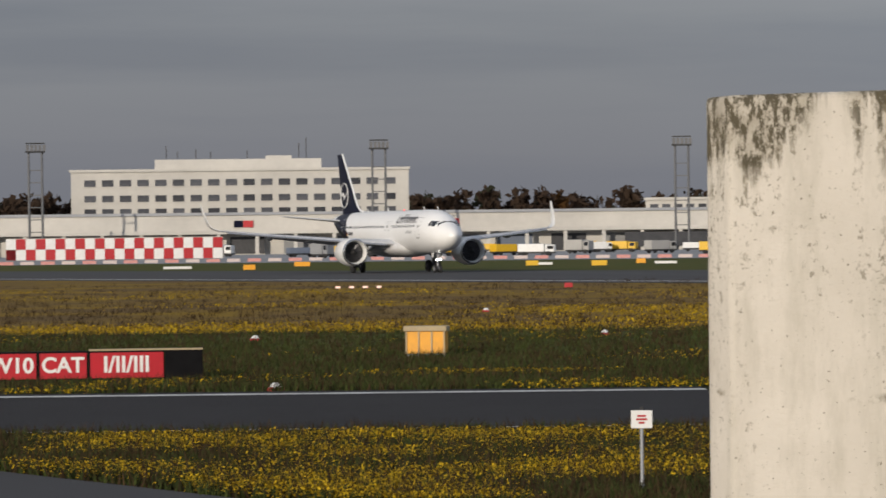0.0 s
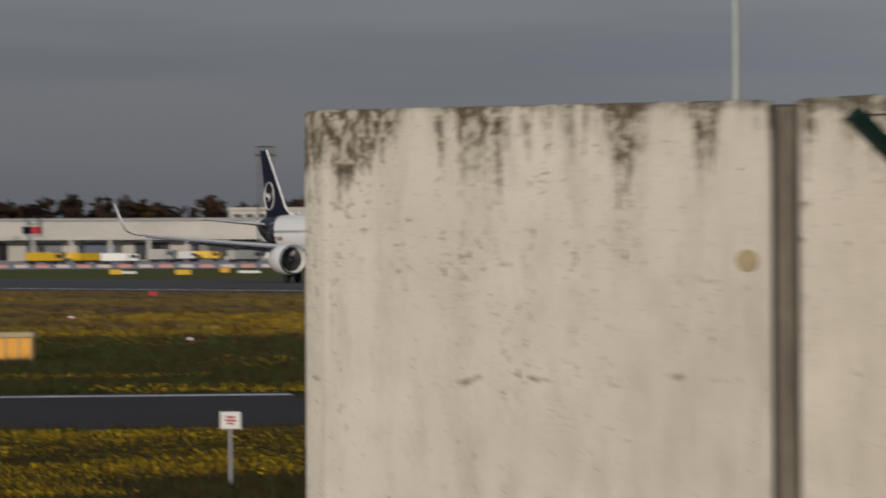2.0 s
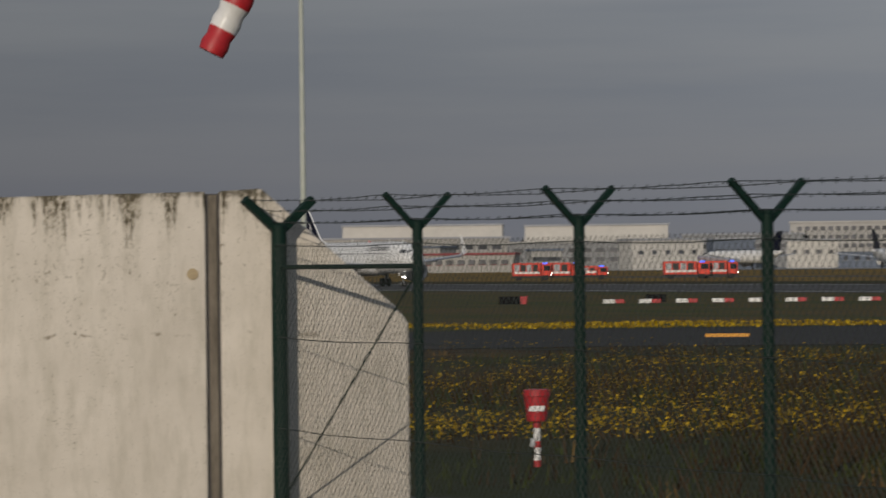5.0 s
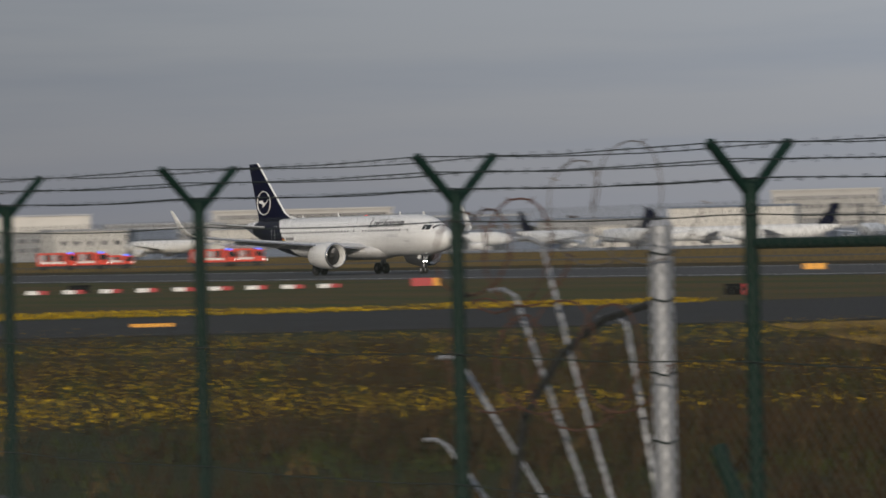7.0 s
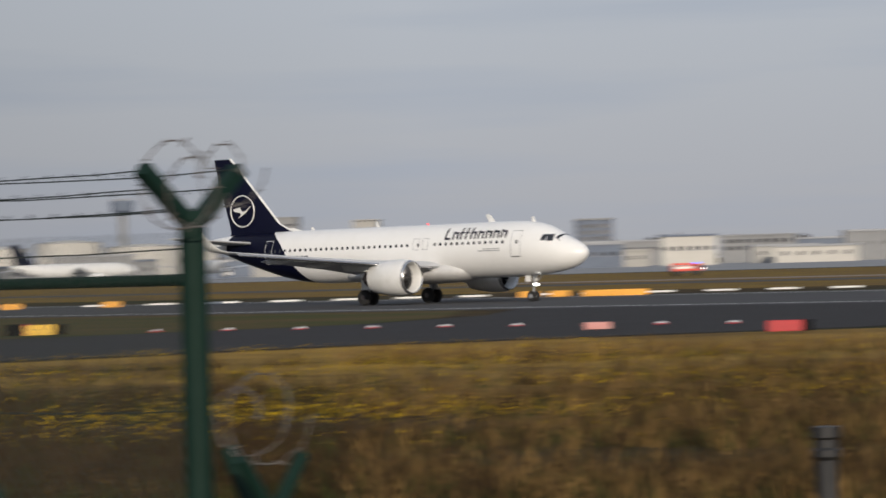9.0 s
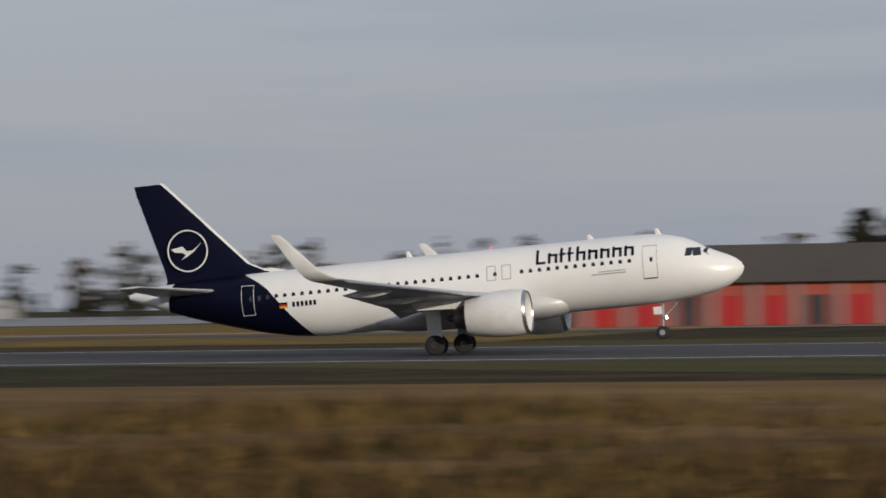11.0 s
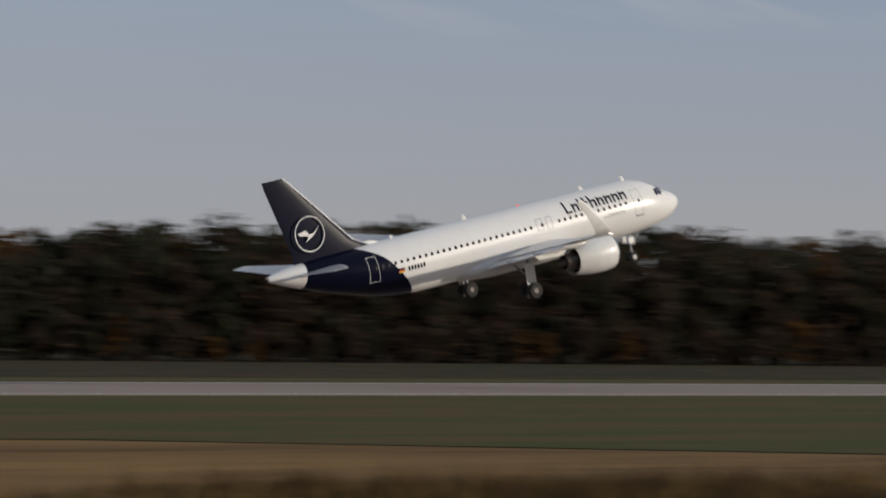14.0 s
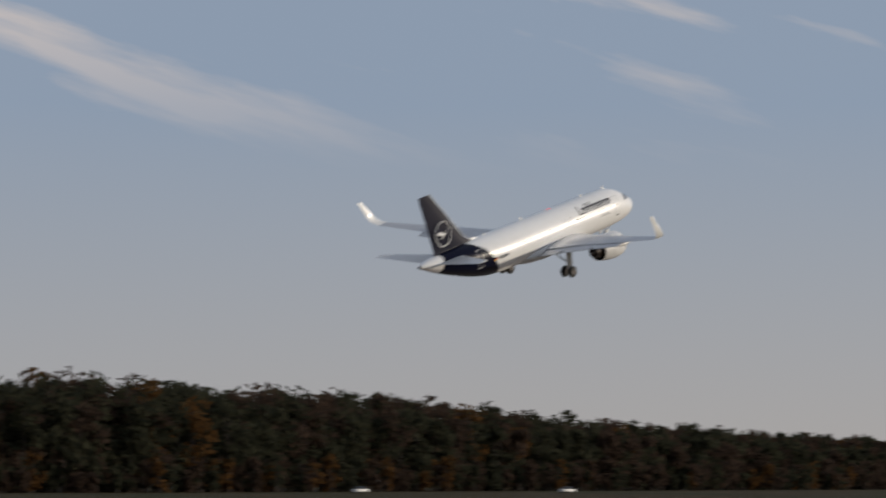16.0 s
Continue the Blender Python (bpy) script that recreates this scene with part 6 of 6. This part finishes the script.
        main = part("main_gear", bm, M["galv"], a, "pale steel main gear leg", smooth=True)
        gears.append(main)
        for dy in (-0.46, 0.46):
            bm = bmesh.new()
            loft(bm, [circle((0, y + dy + q, 0.58), r, (0, 1, 0), 24) for q, r in ((-0.2, 0.32), (-0.19, 0.5), (-0.12, 0.575), (0.12, 0.575), (0.19, 0.5), (0.2, 0.32))])
            part("main_wheel", bm, M["rubber"], main, smooth=True)
            bm = bmesh.new()
            rod(bm, (0, y + dy - 0.205, 0.58), (0, y + dy + 0.205, 0.58), 0.19, n=16)
            part("hub", bm, M["hot_metal"], main, smooth=True)
        part("leg_door", boxed(-0.42, 0.42, y + side * 0.24, y + side * 0.28, 1.0, 2.6), M["white"], main)
    bm = bmesh.new()
    rod(bm, (NOSE - 37.05, 0, 5.15), (NOSE - 37.2, 0, 5.16), 0.17, 0.15, n=12)
    part("exhaust_pipe", bm, M["dark"], a)
    part("tail_light", boxed(NOSE - 37.22, NOSE - 37.19, -0.03, 0.03, 5.28, 5.33), M["lamp_pink"], a)
    # wing root landing lights
    for side in (-1, 1):
        bm = bmesh.new()
        rod(bm, (NOSE - 12.9, side * 2.6, 2.72), (NOSE - 12.8, side * 2.6, 2.72), 0.11, n=10)
        part("landing_light", bm, M["lamp"], a)
    return a, wings, gears, nose


plane, wings, gears, nose_leg = airliner()

# seconds, x, y, z, heading, pitch, roll
FLIGHT = [
    (0.0, -345.8, 85.9, 0.03, 4.33, 0, 0), (0.5, -333.4, 90.0, 0.03, 3.79, 0, 0), (1.0, -322.5, 94.4, 0.03, 3.2, 0, 0), (1.5, -310.5, 98.6, 0.03, 2.1, 0, 0),
    (2.0, -300.2, 105.9, 0.03, 1.46, 0, 0), (2.5, -293.0, 111.5, 0.03, 1.0, 0, 0), (3.4, -522.0, 208.0, 0.03, 0.3, 0, 0), (4.0, -488.0, 208.0, 0.03, 0, 0, 0),
    (5.0, -422.0, 208.0, 0.03, 0, 0, 0), (6.0, -357.0, 209.0, 0.03, -0.4, 0, 0),
    (6.5, -324.2, 209.0, 0.03, -0.8, 0, 0), (7.0, -294.5, 209.0, 0.03, -0.9, 0, 0), (7.5, -263.1, 208.5, 0.03, -0.5, 0, 0), (8.0, -233.6, 208.5, 0.03, -0.4, 0, 0),
    (8.5, -202.2, 208.5, 0.03, 0.1, 0, 0), (9.0, -171.0, 208.5, 0.03, 0.1, 0.4, 0), (9.5, -138.7, 208.0, 0.03, 0.4, 1.4, 0), (10.3, -89.0, 206.5, 0.03, 0.5, 2.2, 0),
    (11.0, -48.0, 204.0, 0.05, 0.7, 4.6, 0), (11.5, -17.5, 202.0, 0.25, 0.8, 7.3, -0.1), 
    (12.0, 14.5, 199.1, 0.85, 0.88, 8.6, -0.14),
    (12.5, 47.1, 199.7, 1.56, 0.84, 9.4, -0.29),
    (13.0, 80.1, 203.7, 2.73, 1.17, 10.8, -0.42),
    (13.3, 101.1, 203.5, 3.70, 1.16, 11.7, -0.29),
    (13.5, 115.9, 202.9, 4.25, 0.79, 11.8, 0.09),
    (14.0, 153.9, 205.0, 6.84, 0.29, 13.2, 0.98),
    (14.5, 190.3, 202.1, 10.15, -0.08, 14.8, 2.27),
    (15.0, 224.2, 201.6, 14.18, -0.19, 16.12, 2.99),
    (15.5, 258.5, 202.6, 18.75, -0.36, 16.87, 3.73),
    (16.0, 295.9, 201.7, 23.87, -1.35, 16.25, 4.92),
]


def motions():
    walk(plane, [(t, pose(x, y, z, 0, 0, h) @ pose(0, 0, 0, r, -p, 0)) for t, x, y, z, h, p, r in FLIGHT])
    walk(cloth, [(0, pose(0, 0, 14.7, 0, 62, 0)), (3.7, pose(0, 0, 14.7, 0, 58, 0)), (4.8, pose(0, 0, 14.7, 0, 30, 0)), (5.7, pose(0, 0, 14.7, 0, 2, 0)), (16, pose(0, 0, 14.7, 0, 0, 0))])
    # the nose leg stretches as the nose comes up, then hangs free
    walk(nose_leg, [(0, pose(0, 0, 0)), (8.5, pose(0, 0, 0)), (9.0, pose(0, 0, -0.08)), (9.5, pose(0, 0, -0.30)), (16, pose(0, 0, -0.30))])
    for truck in trucks:     # the fire engines roll along the far road
        stand = truck.matrix_basis.copy()
        walk(truck, [(t, stand @ pose(8.5 * (t - 7.0), 0, 0)) for t in (0, 4, 8, 12, 16)])
    for gear in gears:      # the legs stretch once the wheels are unloaded
        walk(gear, [(0, pose(0, 0, 0)), (10.6, pose(0, 0, 0)), (11.6, pose(0, 0, -0.12)), (12.4, pose(0, 0, -0.28)), (16, pose(0, 0, -0.28))])
    for side, wing in wings:
        flex = [(0, 0.0), (9.5, 0.4), (11.0, 1.8), (12.0, 3.2), (16.0, 3.4)]
        walk(wing, [(t, pose(0, side * 1.9, 2.72, side * f, 0, 0)) for t, f in flex])


motions()
